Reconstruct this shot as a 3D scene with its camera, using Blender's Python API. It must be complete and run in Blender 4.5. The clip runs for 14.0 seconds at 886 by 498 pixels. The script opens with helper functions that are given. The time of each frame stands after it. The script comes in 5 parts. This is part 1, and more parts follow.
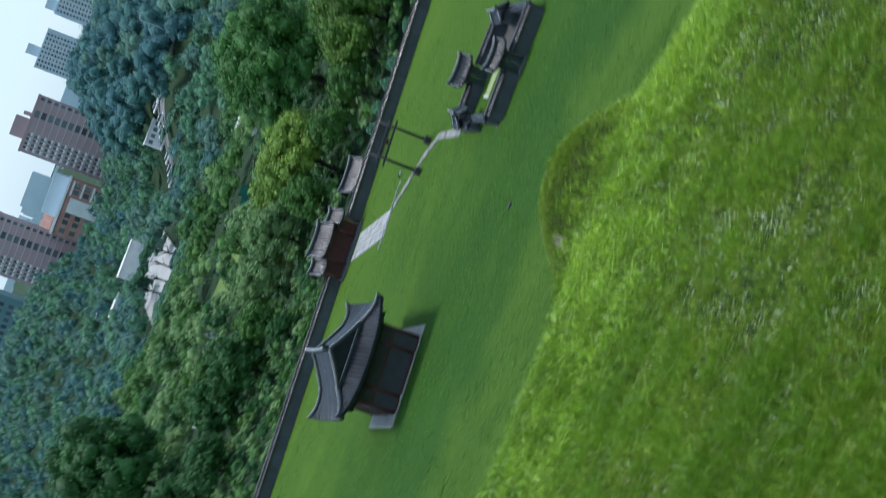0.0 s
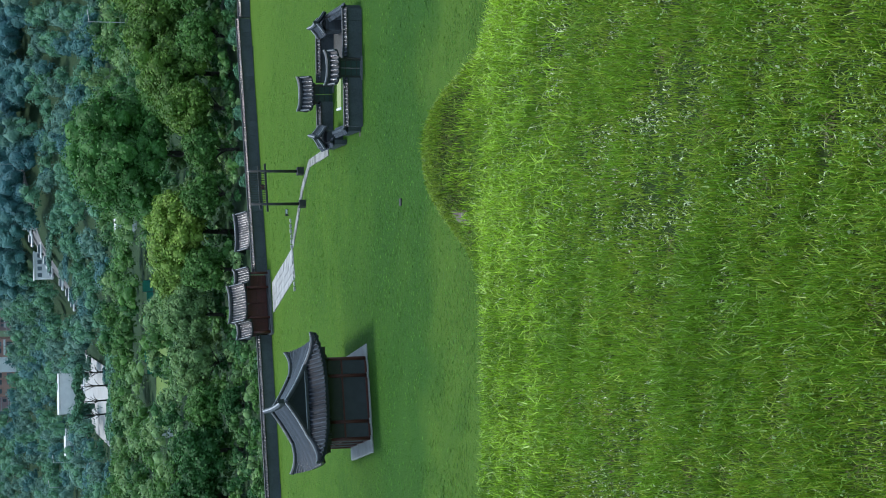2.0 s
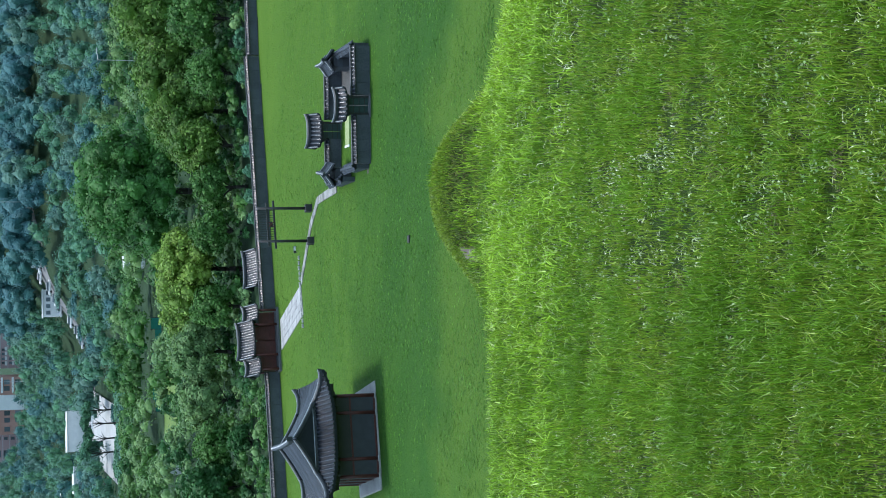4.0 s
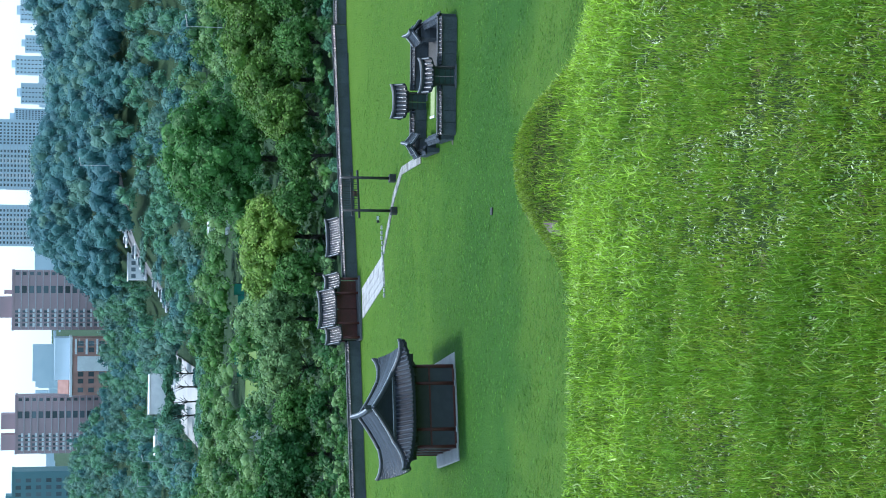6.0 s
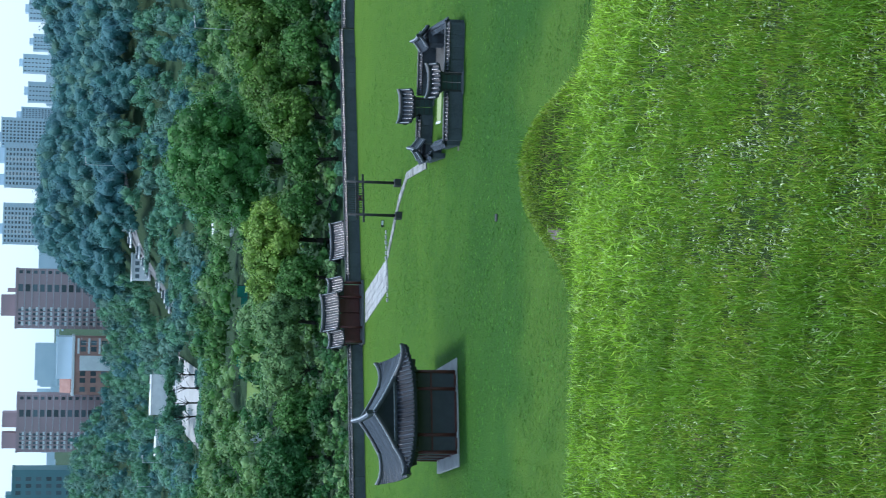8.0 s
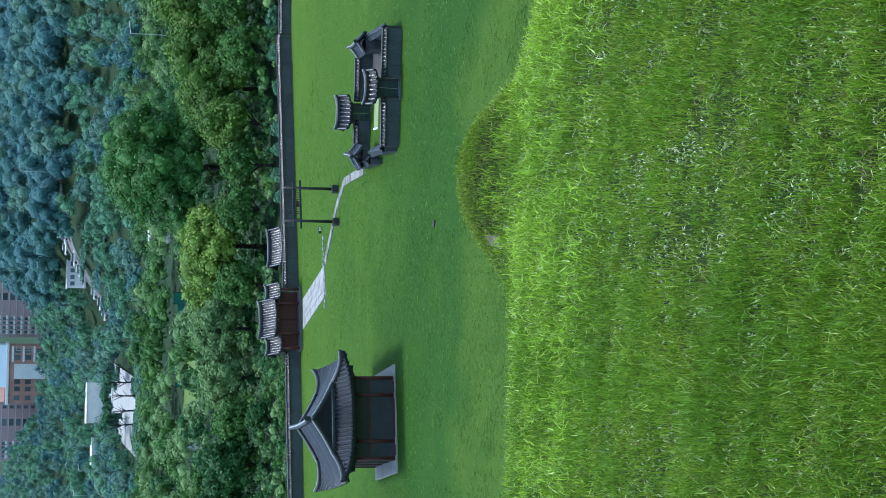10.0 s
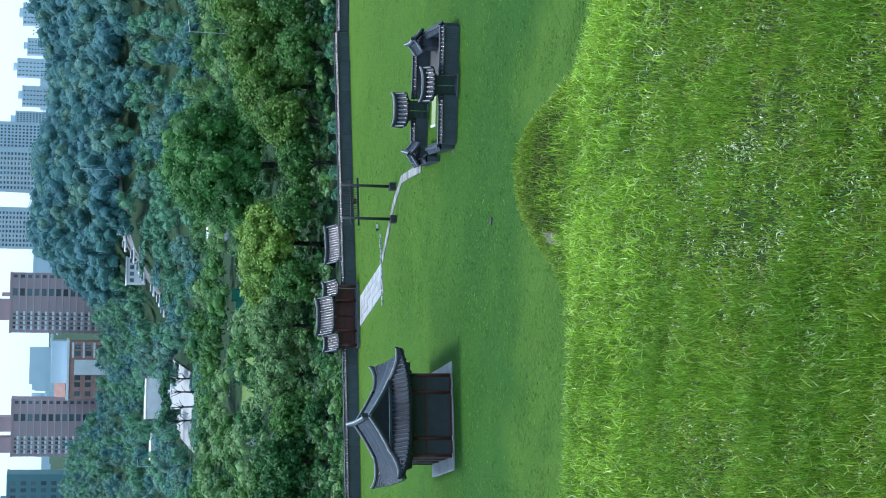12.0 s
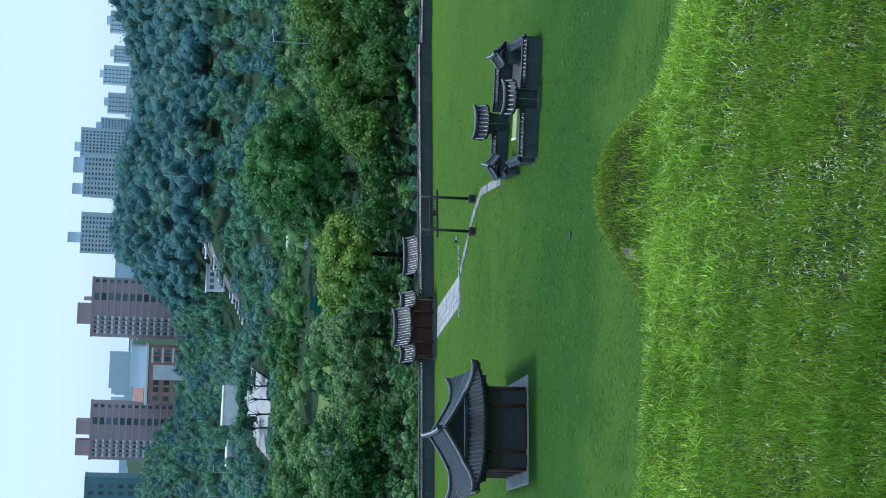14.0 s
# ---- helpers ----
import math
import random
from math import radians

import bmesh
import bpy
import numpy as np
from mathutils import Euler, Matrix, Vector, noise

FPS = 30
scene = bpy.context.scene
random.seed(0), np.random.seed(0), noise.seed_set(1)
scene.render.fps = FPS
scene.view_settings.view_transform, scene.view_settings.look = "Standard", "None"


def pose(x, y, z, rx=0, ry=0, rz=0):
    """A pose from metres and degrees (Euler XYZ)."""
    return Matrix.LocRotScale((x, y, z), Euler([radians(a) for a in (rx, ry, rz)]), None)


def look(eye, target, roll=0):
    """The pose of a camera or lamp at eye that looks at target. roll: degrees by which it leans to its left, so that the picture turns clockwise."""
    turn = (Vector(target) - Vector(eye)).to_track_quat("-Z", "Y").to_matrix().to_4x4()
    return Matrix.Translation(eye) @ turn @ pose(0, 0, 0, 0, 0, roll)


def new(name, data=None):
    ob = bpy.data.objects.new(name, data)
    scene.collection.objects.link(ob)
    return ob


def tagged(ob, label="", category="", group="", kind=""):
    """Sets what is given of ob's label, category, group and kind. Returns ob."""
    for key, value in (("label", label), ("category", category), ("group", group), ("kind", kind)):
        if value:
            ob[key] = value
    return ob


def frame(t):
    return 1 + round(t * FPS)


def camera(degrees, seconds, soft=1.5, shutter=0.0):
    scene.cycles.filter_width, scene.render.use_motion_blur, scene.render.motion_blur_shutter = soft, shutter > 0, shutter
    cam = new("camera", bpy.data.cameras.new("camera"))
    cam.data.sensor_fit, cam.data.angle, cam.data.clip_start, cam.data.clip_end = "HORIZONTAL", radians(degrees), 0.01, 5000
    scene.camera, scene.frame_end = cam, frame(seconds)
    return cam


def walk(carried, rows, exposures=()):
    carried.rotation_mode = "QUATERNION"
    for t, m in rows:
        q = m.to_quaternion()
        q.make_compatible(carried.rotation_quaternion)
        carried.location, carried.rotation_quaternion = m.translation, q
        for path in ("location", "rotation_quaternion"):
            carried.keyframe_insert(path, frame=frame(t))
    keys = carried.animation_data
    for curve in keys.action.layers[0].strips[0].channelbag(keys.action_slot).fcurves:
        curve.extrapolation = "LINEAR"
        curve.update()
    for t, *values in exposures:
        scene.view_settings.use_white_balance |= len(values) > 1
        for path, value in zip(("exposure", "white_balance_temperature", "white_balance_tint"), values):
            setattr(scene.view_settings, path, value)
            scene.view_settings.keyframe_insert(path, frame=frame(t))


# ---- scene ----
cam = camera(29.5, 14.0, soft=1.0, shutter=0.15)
PATH = [
    (0.0, pose(0, 0, 35, 56.103, 65.524, -30.504)),
    (0.1, pose(0, 0, 35, 43.045, 71.172, -42.208)),
    (0.2, pose(0, 0, 35, 23.361, 74.951, -62.450)),
    (0.3, pose(0, 0, 35, 12.360, 75.972, -73.538)),
    (0.4, pose(0, 0, 35, 5.407, 76.400, -80.793)),
    (0.5, pose(0, 0, 35, 6.352, 76.264, -79.949)),
    (1.0, pose(0, 0, 35, 11.433, 73.750, -80.321)),
    (1.5, pose(0, 0, 35, 16.724, 73.053, -74.765)),
    (2.0, pose(0, 0, 35, -2.597, 73.617, -92.345)),
    (2.5, pose(0, 0, 35, -5.646, 73.628, -95.821)),
    (3.0, pose(0, 0, 35, -5.037, 73.646, -96.056)),
    (5.3, pose(0, 0, 35, 3.179, 74.521, -86.980)),
    (5.5, pose(0, 0, 35, 3.637, 74.914, -86.356)),
    (6.0, pose(0, 0, 35, 2.424, 76.693, -87.468)),
    (6.5, pose(0, 0, 35, 5.452, 77.336, -84.403)),
    (7.0, pose(0, 0, 35, 6.814, 77.836, -83.013)),
    (7.5, pose(0, 0, 35, 6.750, 77.989, -83.101)),
    (8.0, pose(0, 0, 35, 6.846, 76.750, -83.121)),
    (8.2, pose(0, 0, 35, 5.872, 74.876, -84.145)),
    (10.3, pose(0, 0, 35, 5.427, 74.660, -84.796)),
    (10.5, pose(0, 0, 35, 6.174, 74.875, -84.047)),
    (11.0, pose(0, 0, 35, 6.730, 75.773, -83.528)),
    (11.5, pose(0, 0, 35, 7.345, 76.285, -82.946)),
    (12.0, pose(0, 0, 35, 6.423, 76.586, -83.674)),
    (12.5, pose(0, 0, 35, 11.269, 78.836, -77.826)),
    (13.0, pose(0, 0, 35, 11.836, 78.898, -78.156)),
    (13.5, pose(0, 0, 35, 13.853, 78.864, -76.543)),
    (14.0, pose(0, 0, 35, 14.202, 79.017, -76.153)),
]
EXPOSURES = [(0, 0.1, 6000, 14), (1.5, 0.2, 6000, 14), (3.0, 0.28, 5900, 14), (5.5, 0.7, 5700, 14), (6.0, 0.68, 5600, 14), (6.5, 0.42, 5600, 14), (7.5, 0.32, 5600, 14),
             (8.2, 0.4, 5550, 14), (10.5, 0.42, 5550, 14), (11.5, 0.52, 5550, 14), (12.0, 0.54, 5550, 14), (12.5, 0.3, 5500, 14), (13.0, 0.16, 5500, 14), (14, 0.08, 5500, 14)]
walk(cam, PATH, EXPOSURES)

# ---- light ----
world = bpy.data.worlds.new("sky")
scene.world = world
world.use_nodes = True
wn = world.node_tree.nodes
sky = wn.new("ShaderNodeTexSky")
sky.sky_type = "NISHITA"
sky.sun_disc = False
sky.sun_elevation = radians(76.6)
sky.sun_rotation = radians(-45)
sky.air_density, sky.dust_density, sky.ozone_density = 1.0, 1.0, 1.0
veil = wn.new("ShaderNodeMix")  # thin bright cloud over the whole sky
veil.data_type = "RGBA"
veil.inputs["Factor"].default_value = 0.55
veil.inputs[7].default_value = (6.7, 9.1, 10.1, 1)
world.node_tree.links.new(sky.outputs[0], veil.inputs[6])
wn["Background"].inputs["Strength"].default_value = 0.12
world.node_tree.links.new(veil.outputs[2], wn["Background"].inputs["Color"])
sun_data = bpy.data.lights.new("sun", "SUN")
sun_data.energy, sun_data.angle, sun_data.color = 2.3, radians(16), (1.0, 0.96, 0.88)
sun = new("sun", sun_data)
sun.matrix_world = look((-16, 116, 95), (0, 100, 0))
scene.view_settings.exposure = 0.0


# ---- materials ----
def material(name, base, rough=0.7, vary=(), bump=0.0, bump_scale=40.0, metal=0.0, spec=0.5, island=0.0, random_ob=0.0):
    """base: linear colour; vary: (scale, amount, other colour) noise layers in metres."""
    m = bpy.data.materials.new(name)
    m.use_nodes = True
    nt = m.node_tree
    bsdf = nt.nodes["Principled BSDF"]
    bsdf.inputs["Roughness"].default_value = rough
    bsdf.inputs["Metallic"].default_value = metal
    bsdf.inputs["Specular IOR Level"].default_value = spec
    geo = nt.nodes.new("ShaderNodeNewGeometry")
    out = None

    def mix(a, b, fac, kind="MIX"):
        n = nt.nodes.new("ShaderNodeMix")
        n.data_type, n.blend_type = "RGBA", kind
        for sock, val in ((n.inputs["Factor"], fac), (n.inputs[6], a), (n.inputs[7], b)):
            if isinstance(val, bpy.types.NodeSocket):
                nt.links.new(val, sock)
            elif isinstance(val, (int, float)):
                sock.default_value = val
            else:
                sock.default_value = (*val, 1)
        return n.outputs[2]

    out = mix(base, base, 0.0)
    for scale, amount, other, *stretch in vary:
        tex = nt.nodes.new("ShaderNodeTexNoise")
        tex.inputs["Scale"].default_value = 1.0 / scale
        tex.inputs["Detail"].default_value = 4.0
        if stretch:
            mapping = nt.nodes.new("ShaderNodeMapping")
            mapping.inputs["Scale"].default_value = stretch[0]
            nt.links.new(geo.outputs["Position"], mapping.inputs["Vector"])
            nt.links.new(mapping.outputs["Vector"], tex.inputs["Vector"])
        else:
            nt.links.new(geo.outputs["Position"], tex.inputs["Vector"])
        ramp = nt.nodes.new("ShaderNodeMapRange")
        ramp.inputs["From Min"].default_value, ramp.inputs["From Max"].default_value = 0.42, 0.59
        ramp.inputs["To Max"].default_value = amount
        nt.links.new(tex.outputs["Fac"], ramp.inputs["Value"])
        out = mix(out, other, ramp.outputs["Result"])
    if island or random_ob:
        if island:
            src = geo.outputs["Random Per Island"]
        else:
            src = nt.nodes.new("ShaderNodeObjectInfo").outputs["Random"]
        ramp = nt.nodes.new("ShaderNodeMapRange")
        amount = island or random_ob
        ramp.inputs["To Min"].default_value, ramp.inputs["To Max"].default_value = 1 - amount, 1 + amount
        nt.links.new(src, ramp.inputs["Value"])
        hsv = nt.nodes.new("ShaderNodeHueSaturation")
        nt.links.new(ramp.outputs["Result"], hsv.inputs["Value"])
        nt.links.new(out, hsv.inputs["Color"])
        out = hsv.outputs["Color"]
    nt.links.new(out, bsdf.inputs["Base Color"])
    if bump:
        tex = nt.nodes.new("ShaderNodeTexNoise")
        tex.inputs["Scale"].default_value, tex.inputs["Detail"].default_value = bump_scale, 5.0
        nt.links.new(geo.outputs["Position"], tex.inputs["Vector"])
        b = nt.nodes.new("ShaderNodeBump")
        b.inputs["Strength"].default_value, b.inputs["Distance"].default_value = bump, 1.0 / bump_scale
        nt.links.new(tex.outputs["Fac"], b.inputs["Height"])
        nt.links.new(b.outputs["Normal"], bsdf.inputs["Normal"])
    return m


lawn_mat = material("lawn", (0.05, 0.124, 0.014), 0.9, [(7.0, 0.6, (0.1, 0.18, 0.022), (0.3, 1, 1)), (22.0, 0.6, (0.036, 0.1, 0.012), (0.5, 1, 1)), (4.0, 0.45, (0.04, 0.105, 0.012)), (1.8, 0.4, (0.048, 0.115, 0.01)), (0.45, 0.35, (0.11, 0.2, 0.018)), (0.2, 0.3, (0.034, 0.085, 0.008))], 1.0, 5.0, spec=0.12)


def lawn_zone(m, near, far, colour, amount):
    """Another lawn colour between two distances, with a ragged border."""
    nt = m.node_tree
    bsdf = nt.nodes["Principled BSDF"]
    old = bsdf.inputs["Base Color"].links[0].from_socket
    geo = nt.nodes.new("ShaderNodeNewGeometry")
    tex = nt.nodes.new("ShaderNodeTexNoise")
    tex.inputs["Scale"].default_value = 0.12
    nt.links.new(geo.outputs["Position"], tex.inputs["Vector"])
    sep = nt.nodes.new("ShaderNodeSeparateXYZ")
    nt.links.new(geo.outputs["Position"], sep.inputs[0])
    add = nt.nodes.new("ShaderNodeMath")
    add.operation = "MULTIPLY_ADD"
    add.inputs[1].default_value = 30.0
    nt.links.new(tex.outputs["Fac"], add.inputs[0])
    nt.links.new(sep.outputs["Y"], add.inputs[2])
    ramp = nt.nodes.new("ShaderNodeMapRange")
    ramp.inputs["From Min"].default_value, ramp.inputs["From Max"].default_value = near + 15, far + 15
    ramp.inputs["To Max"].default_value = amount
    nt.links.new(add.outputs[0], ramp.inputs["Value"])
    mixed = nt.nodes.new("ShaderNodeMix")
    mixed.data_type = "RGBA"
    nt.links.new(ramp.outputs["Result"], mixed.inputs[0])
    nt.links.new(old, mixed.inputs[6])
    mixed.inputs[7].default_value = (*colour, 1)
    nt.links.new(mixed.outputs[2], bsdf.inputs["Base Color"])


# dark band: shade of ground tilting from the light, put into the lawn colour
lawn_zone(lawn_mat, 158, 132, (0.024, 0.082, 0.012), 0.72)
lawn_zone(lawn_mat, 126, 117, (0.08, 0.15, 0.018), 0.75)
lawn_zone(lawn_mat, 150, 190, (0.098, 0.18, 0.022), 0.5)
soil_mat = material("woodland_floor", (0.026, 0.058, 0.024), 0.9, [(6.0, 0.6, (0.035, 0.07, 0.03)), (1.0, 0.5, (0.018, 0.04, 0.016))], 0.5, 3.0, spec=0.2)
# tile sheet darker than round tiles, shade of the gaps put into the colour
roof_mat = material("roof_tile", (0.012, 0.015, 0.022), 0.4, [(0.9, 0.6, (0.022, 0.026, 0.034)), (0.12, 0.4, (0.012, 0.014, 0.018))], 0.3, 30.0, spec=0.25)
tile_mat = material("round_tile", (0.022, 0.027, 0.036), 0.22, [(0.9, 0.6, (0.036, 0.042, 0.053)), (0.12, 0.4, (0.03, 0.034, 0.04))], 0.3, 30.0, random_ob=0.5, spec=0.8)
ridge_mat = material("ridge_plaster", (0.026, 0.03, 0.038), 0.4, [(0.7, 0.6, (0.016, 0.02, 0.026))], 0.3, 25.0, random_ob=0.15)
stone_mat = material("granite", (0.36, 0.36, 0.35), 0.8, [(0.9, 0.5, (0.24, 0.24, 0.24)), (0.05, 0.4, (0.42, 0.42, 0.41))], 0.3, 40.0, random_ob=0.15)
wall_mat = material("wall_stone", (0.06, 0.072, 0.085), 0.85, [(1.4, 0.5, (0.03, 0.037, 0.044)), (0.15, 0.4, (0.09, 0.1, 0.11))], 0.4, 20.0, random_ob=0.12)
panel_mat = material("grey_brick_panel", (0.045, 0.05, 0.058), 0.8, [(0.8, 0.5, (0.032, 0.036, 0.042))], 0.3, 20.0)
red_mat = material("red_painted_wood", (0.085, 0.02, 0.017), 0.6, [(0.5, 0.5, (0.05, 0.015, 0.013))], 0.2, 30.0)
dark_mat = material("dark_painted_wood", (0.022, 0.024, 0.026), 0.6, [(0.4, 0.5, (0.035, 0.034, 0.032))], 0.2, 30.0)
teal_mat = material("dark_green_door", (0.02, 0.045, 0.045), 0.55, [(0.3, 0.4, (0.03, 0.06, 0.055))], 0.2, 30.0)
white_mat = material("white_paint", (0.72, 0.74, 0.74), 0.6, [(2.0, 0.4, (0.55, 0.57, 0.58))])
bark_mat = material("bark", (0.03, 0.027, 0.023), 0.9, [(0.5, 0.5, (0.05, 0.045, 0.04))], 0.6, 12.0)


def leaves(name, base, other, rough=0.5, thin=0.35, spec=0.3, haze_sheen=0.0, uneven=0.5, relief=0.0, grain=2.0):
    """Leaf material: light also passes through the leaf."""
    m = material(name, base, rough, [(5.0, 0.6, other), (0.7, 0.3, other)], relief, grain, island=uneven, spec=spec)
    nt = m.node_tree
    bsdf = nt.nodes["Principled BSDF"]
    bsdf.inputs["Sheen Weight"].default_value = haze_sheen  # bluish sheen standing in for haze over the leaves
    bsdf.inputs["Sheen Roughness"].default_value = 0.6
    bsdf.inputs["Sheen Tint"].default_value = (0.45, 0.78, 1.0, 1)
    through_leaf = nt.nodes.new("ShaderNodeBsdfTranslucent")
    nt.links.new(bsdf.inputs["Base Color"].links[0].from_socket, through_leaf.inputs["Color"])
    blend = nt.nodes.new("ShaderNodeMixShader")
    blend.inputs[0].default_value = thin
    nt.links.new(bsdf.outputs[0], blend.inputs[1])
    nt.links.new(through_leaf.outputs[0], blend.inputs[2])
    nt.links.new(blend.outputs[0], nt.nodes["Material Output"].inputs["Surface"])
    return m


leaf_deep = leaves("leaf_deep_green", (0.045, 0.15, 0.036), (0.026, 0.1, 0.026), uneven=0.3, thin=0.2, relief=0.6, grain=3.0)
leaf_mid = leaves("leaf_green", (0.09, 0.22, 0.04), (0.045, 0.13, 0.028), uneven=0.3, thin=0.2, relief=0.6, grain=3.0)
# darker light-green leaf, weaker light on the eastern trees put into its colour
leaf_light_dim = leaves("leaf_light_green_dim", (0.13, 0.245, 0.035), (0.06, 0.145, 0.026), uneven=0.35, thin=0.2, relief=0.6, grain=3.0)
leaf_light = leaves("leaf_light_green", (0.25, 0.38, 0.06), (0.14, 0.27, 0.045), uneven=0.3, thin=0.2, relief=0.6, grain=3.0)
leaf_grey = leaves("leaf_grey_green", (0.2, 0.33, 0.1), (0.11, 0.22, 0.075), 0.6, haze_sheen=0.1, uneven=0.25, thin=0.2, relief=0.6, grain=3.0)
# far leaf greens pushed towards blue, putting haze into the colour
leaf_hazed_blue = leaves("leaf_hazed_blue_green", (0.05, 0.16, 0.155), (0.036, 0.12, 0.13), 0.6, haze_sheen=0.25, uneven=0.11, thin=0.15, relief=0.9, grain=1.4)
leaf_hazed_hill = leaves("leaf_hazed_hill_green", (0.06, 0.18, 0.15), (0.04, 0.135, 0.125), 0.6, haze_sheen=0.25, uneven=0.11, thin=0.15, relief=0.9, grain=1.4)
leaf_hazed_crest = leaves("leaf_hazed_crest_green", (0.11, 0.225, 0.15), (0.075, 0.18, 0.13), 0.6, haze_sheen=0.2, uneven=0.18, thin=0.15, relief=0.9, grain=1.4)
lawn_fresh_mat = leaves("lawn_tuft_fresh", (0.085, 0.2, 0.018), (0.06, 0.16, 0.015), 0.7)
leaf_round = leaves("leaf_round_green", (0.072, 0.21, 0.04), (0.04, 0.135, 0.028), 0.45, uneven=0.35, thin=0.2, relief=0.6, grain=3.0)
thatch_mat = material("thatch", (0.022, 0.045, 0.007), 0.95, [(0.5, 0.6, (0.035, 0.062, 0.01)), (0.08, 0.5, (0.016, 0.024, 0.007))], 0.8, 30.0, spec=0.1)
# valley green bluer than the near leaves, haze mixed into the colour
leaf_vale = leaves("leaf_vale_green", (0.11, 0.27, 0.12), (0.06, 0.18, 0.095), 0.6, haze_sheen=0.2, uneven=0.22, thin=0.15, relief=0.9, grain=1.4)
grass_mat = leaves("grass_blade", (0.2, 0.355, 0.024), (0.105, 0.22, 0.014), 0.4, spec=0.45)
lawn_dark_mat = leaves("lawn_tuft_dark", (0.055, 0.15, 0.016), (0.045, 0.125, 0.013), 0.8)
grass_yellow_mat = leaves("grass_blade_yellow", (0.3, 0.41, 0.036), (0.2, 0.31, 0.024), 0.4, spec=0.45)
grass_tall_mat = leaves("grass_blade_long", (0.34, 0.52, 0.032), (0.22, 0.4, 0.024), 0.36, spec=0.5)
bump_mat = leaves("grass_bump", (0.14, 0.24, 0.04), (0.09, 0.13, 0.035), 0.6)
dry_mat = leaves("grass_dry", (0.16, 0.14, 0.06), (0.08, 0.085, 0.035), 0.7)
# near-white base colour stands in for glints on bent blades
pale_mat = leaves("grass_pale_glint", (0.78, 0.82, 0.55), (0.5, 0.62, 0.26), 0.28)
worn_mat = material("worn_path_stone", (0.24, 0.235, 0.225), 0.9, [(0.9, 0.7, (0.12, 0.13, 0.1)), (0.1, 0.5, (0.3, 0.3, 0.29))], 0.5, 25.0, random_ob=0.3)
cap_mat = material("lime_cap", (0.42, 0.44, 0.46), 0.5, [(0.5, 0.6, (0.2, 0.21, 0.22))], random_ob=0.2)
plinth_mat = material("weathered_plinth", (0.095, 0.1, 0.105), 0.85, [(0.9, 0.5, (0.06, 0.065, 0.07)), (0.08, 0.4, (0.13, 0.13, 0.13))], 0.3, 40.0)
moss_mat = material("mossy_paving", (0.3, 0.36, 0.16), 0.9, [(0.6, 0.5, (0.2, 0.28, 0.08)), (0.1, 0.4, (0.36, 0.4, 0.24))], 0.4, 20.0)
gravel_mat = material("court_gravel", (0.07, 0.068, 0.065), 0.95, [(1.0, 0.5, (0.045, 0.05, 0.045)), (0.06, 0.5, (0.12, 0.115, 0.11))], 0.6, 20.0)
clover_mat = leaves("clover_leaf", (0.34, 0.46, 0.2), (0.16, 0.32, 0.07), 0.3)
earth_mat = material("bare_earth", (0.13, 0.1, 0.08), 0.95, [(0.15, 0.6, (0.1, 0.08, 0.065)), (0.03, 0.5, (0.22, 0.19, 0.17))], 0.8, 60.0)


# ---- mesh helpers ----
def mesh_from(name, verts, faces, mat, smooth=False):
    me = bpy.data.meshes.new(name)
    me.from_pydata([tuple(v) for v in verts], [], faces)
    me.materials.append(mat)
    if smooth:
        me.shade_smooth()
    me.update()
    return me


def part(name, bm, mat, parent=None, label="", smooth=False):
    """One mesh object from a bmesh, under a thing or part."""
    me = bpy.data.meshes.new(name)
    bmesh.ops.recalc_face_normals(bm, faces=bm.faces)
    bm.to_mesh(me)
    bm.free()
    me.materials.append(mat)
    if smooth:
        me.shade_smooth()
    ob = new(name, me)
    if parent:
        ob.parent = parent
    if label:
        ob["label"] = label
    return ob


def box(bm, lo, hi, bevel=0.0):
    """Adds a box between two corners."""
    lo, hi = Vector(lo), Vector(hi)
    mid, size = (lo + hi) / 2, hi - lo
    made = bmesh.ops.create_cube(bm, size=1.0, matrix=Matrix.Translation(mid) @ Matrix.Diagonal((*size, 1)))
    if bevel:
        edges = {e for v in made["verts"] for e in v.link_edges}
        bmesh.ops.bevel(bm, geom=list(edges), offset=bevel, segments=1, affect="EDGES")
    return bm


def boxed(lo, hi, bevel=0.0):
    return box(bmesh.new(), lo, hi, bevel)


def rod(bm, a, b, r1, r2=None, seg=8):
    """Adds a tapered rod from a to b."""
    a, b = Vector(a), Vector(b)
    d = b - a
    m = Matrix.Translation((a + b) / 2) @ d.to_track_quat("Z", "Y").to_matrix().to_4x4()
    bmesh.ops.create_cone(bm, cap_ends=True, segments=seg, radius1=r1, radius2=r1 if r2 is None else r2, depth=d.length, matrix=m)
    return bm


def thing(name, m, label, category, group="", kind=""):
    ob = new(name)
    ob.matrix_world = m
    return tagged(ob, label, category, group, kind)


# ---- the ground ----
def smooth_step(a, b, v):
    t = np.clip((v - a) / (b - a), 0, 1)
    return t * t * (3 - 2 * t)


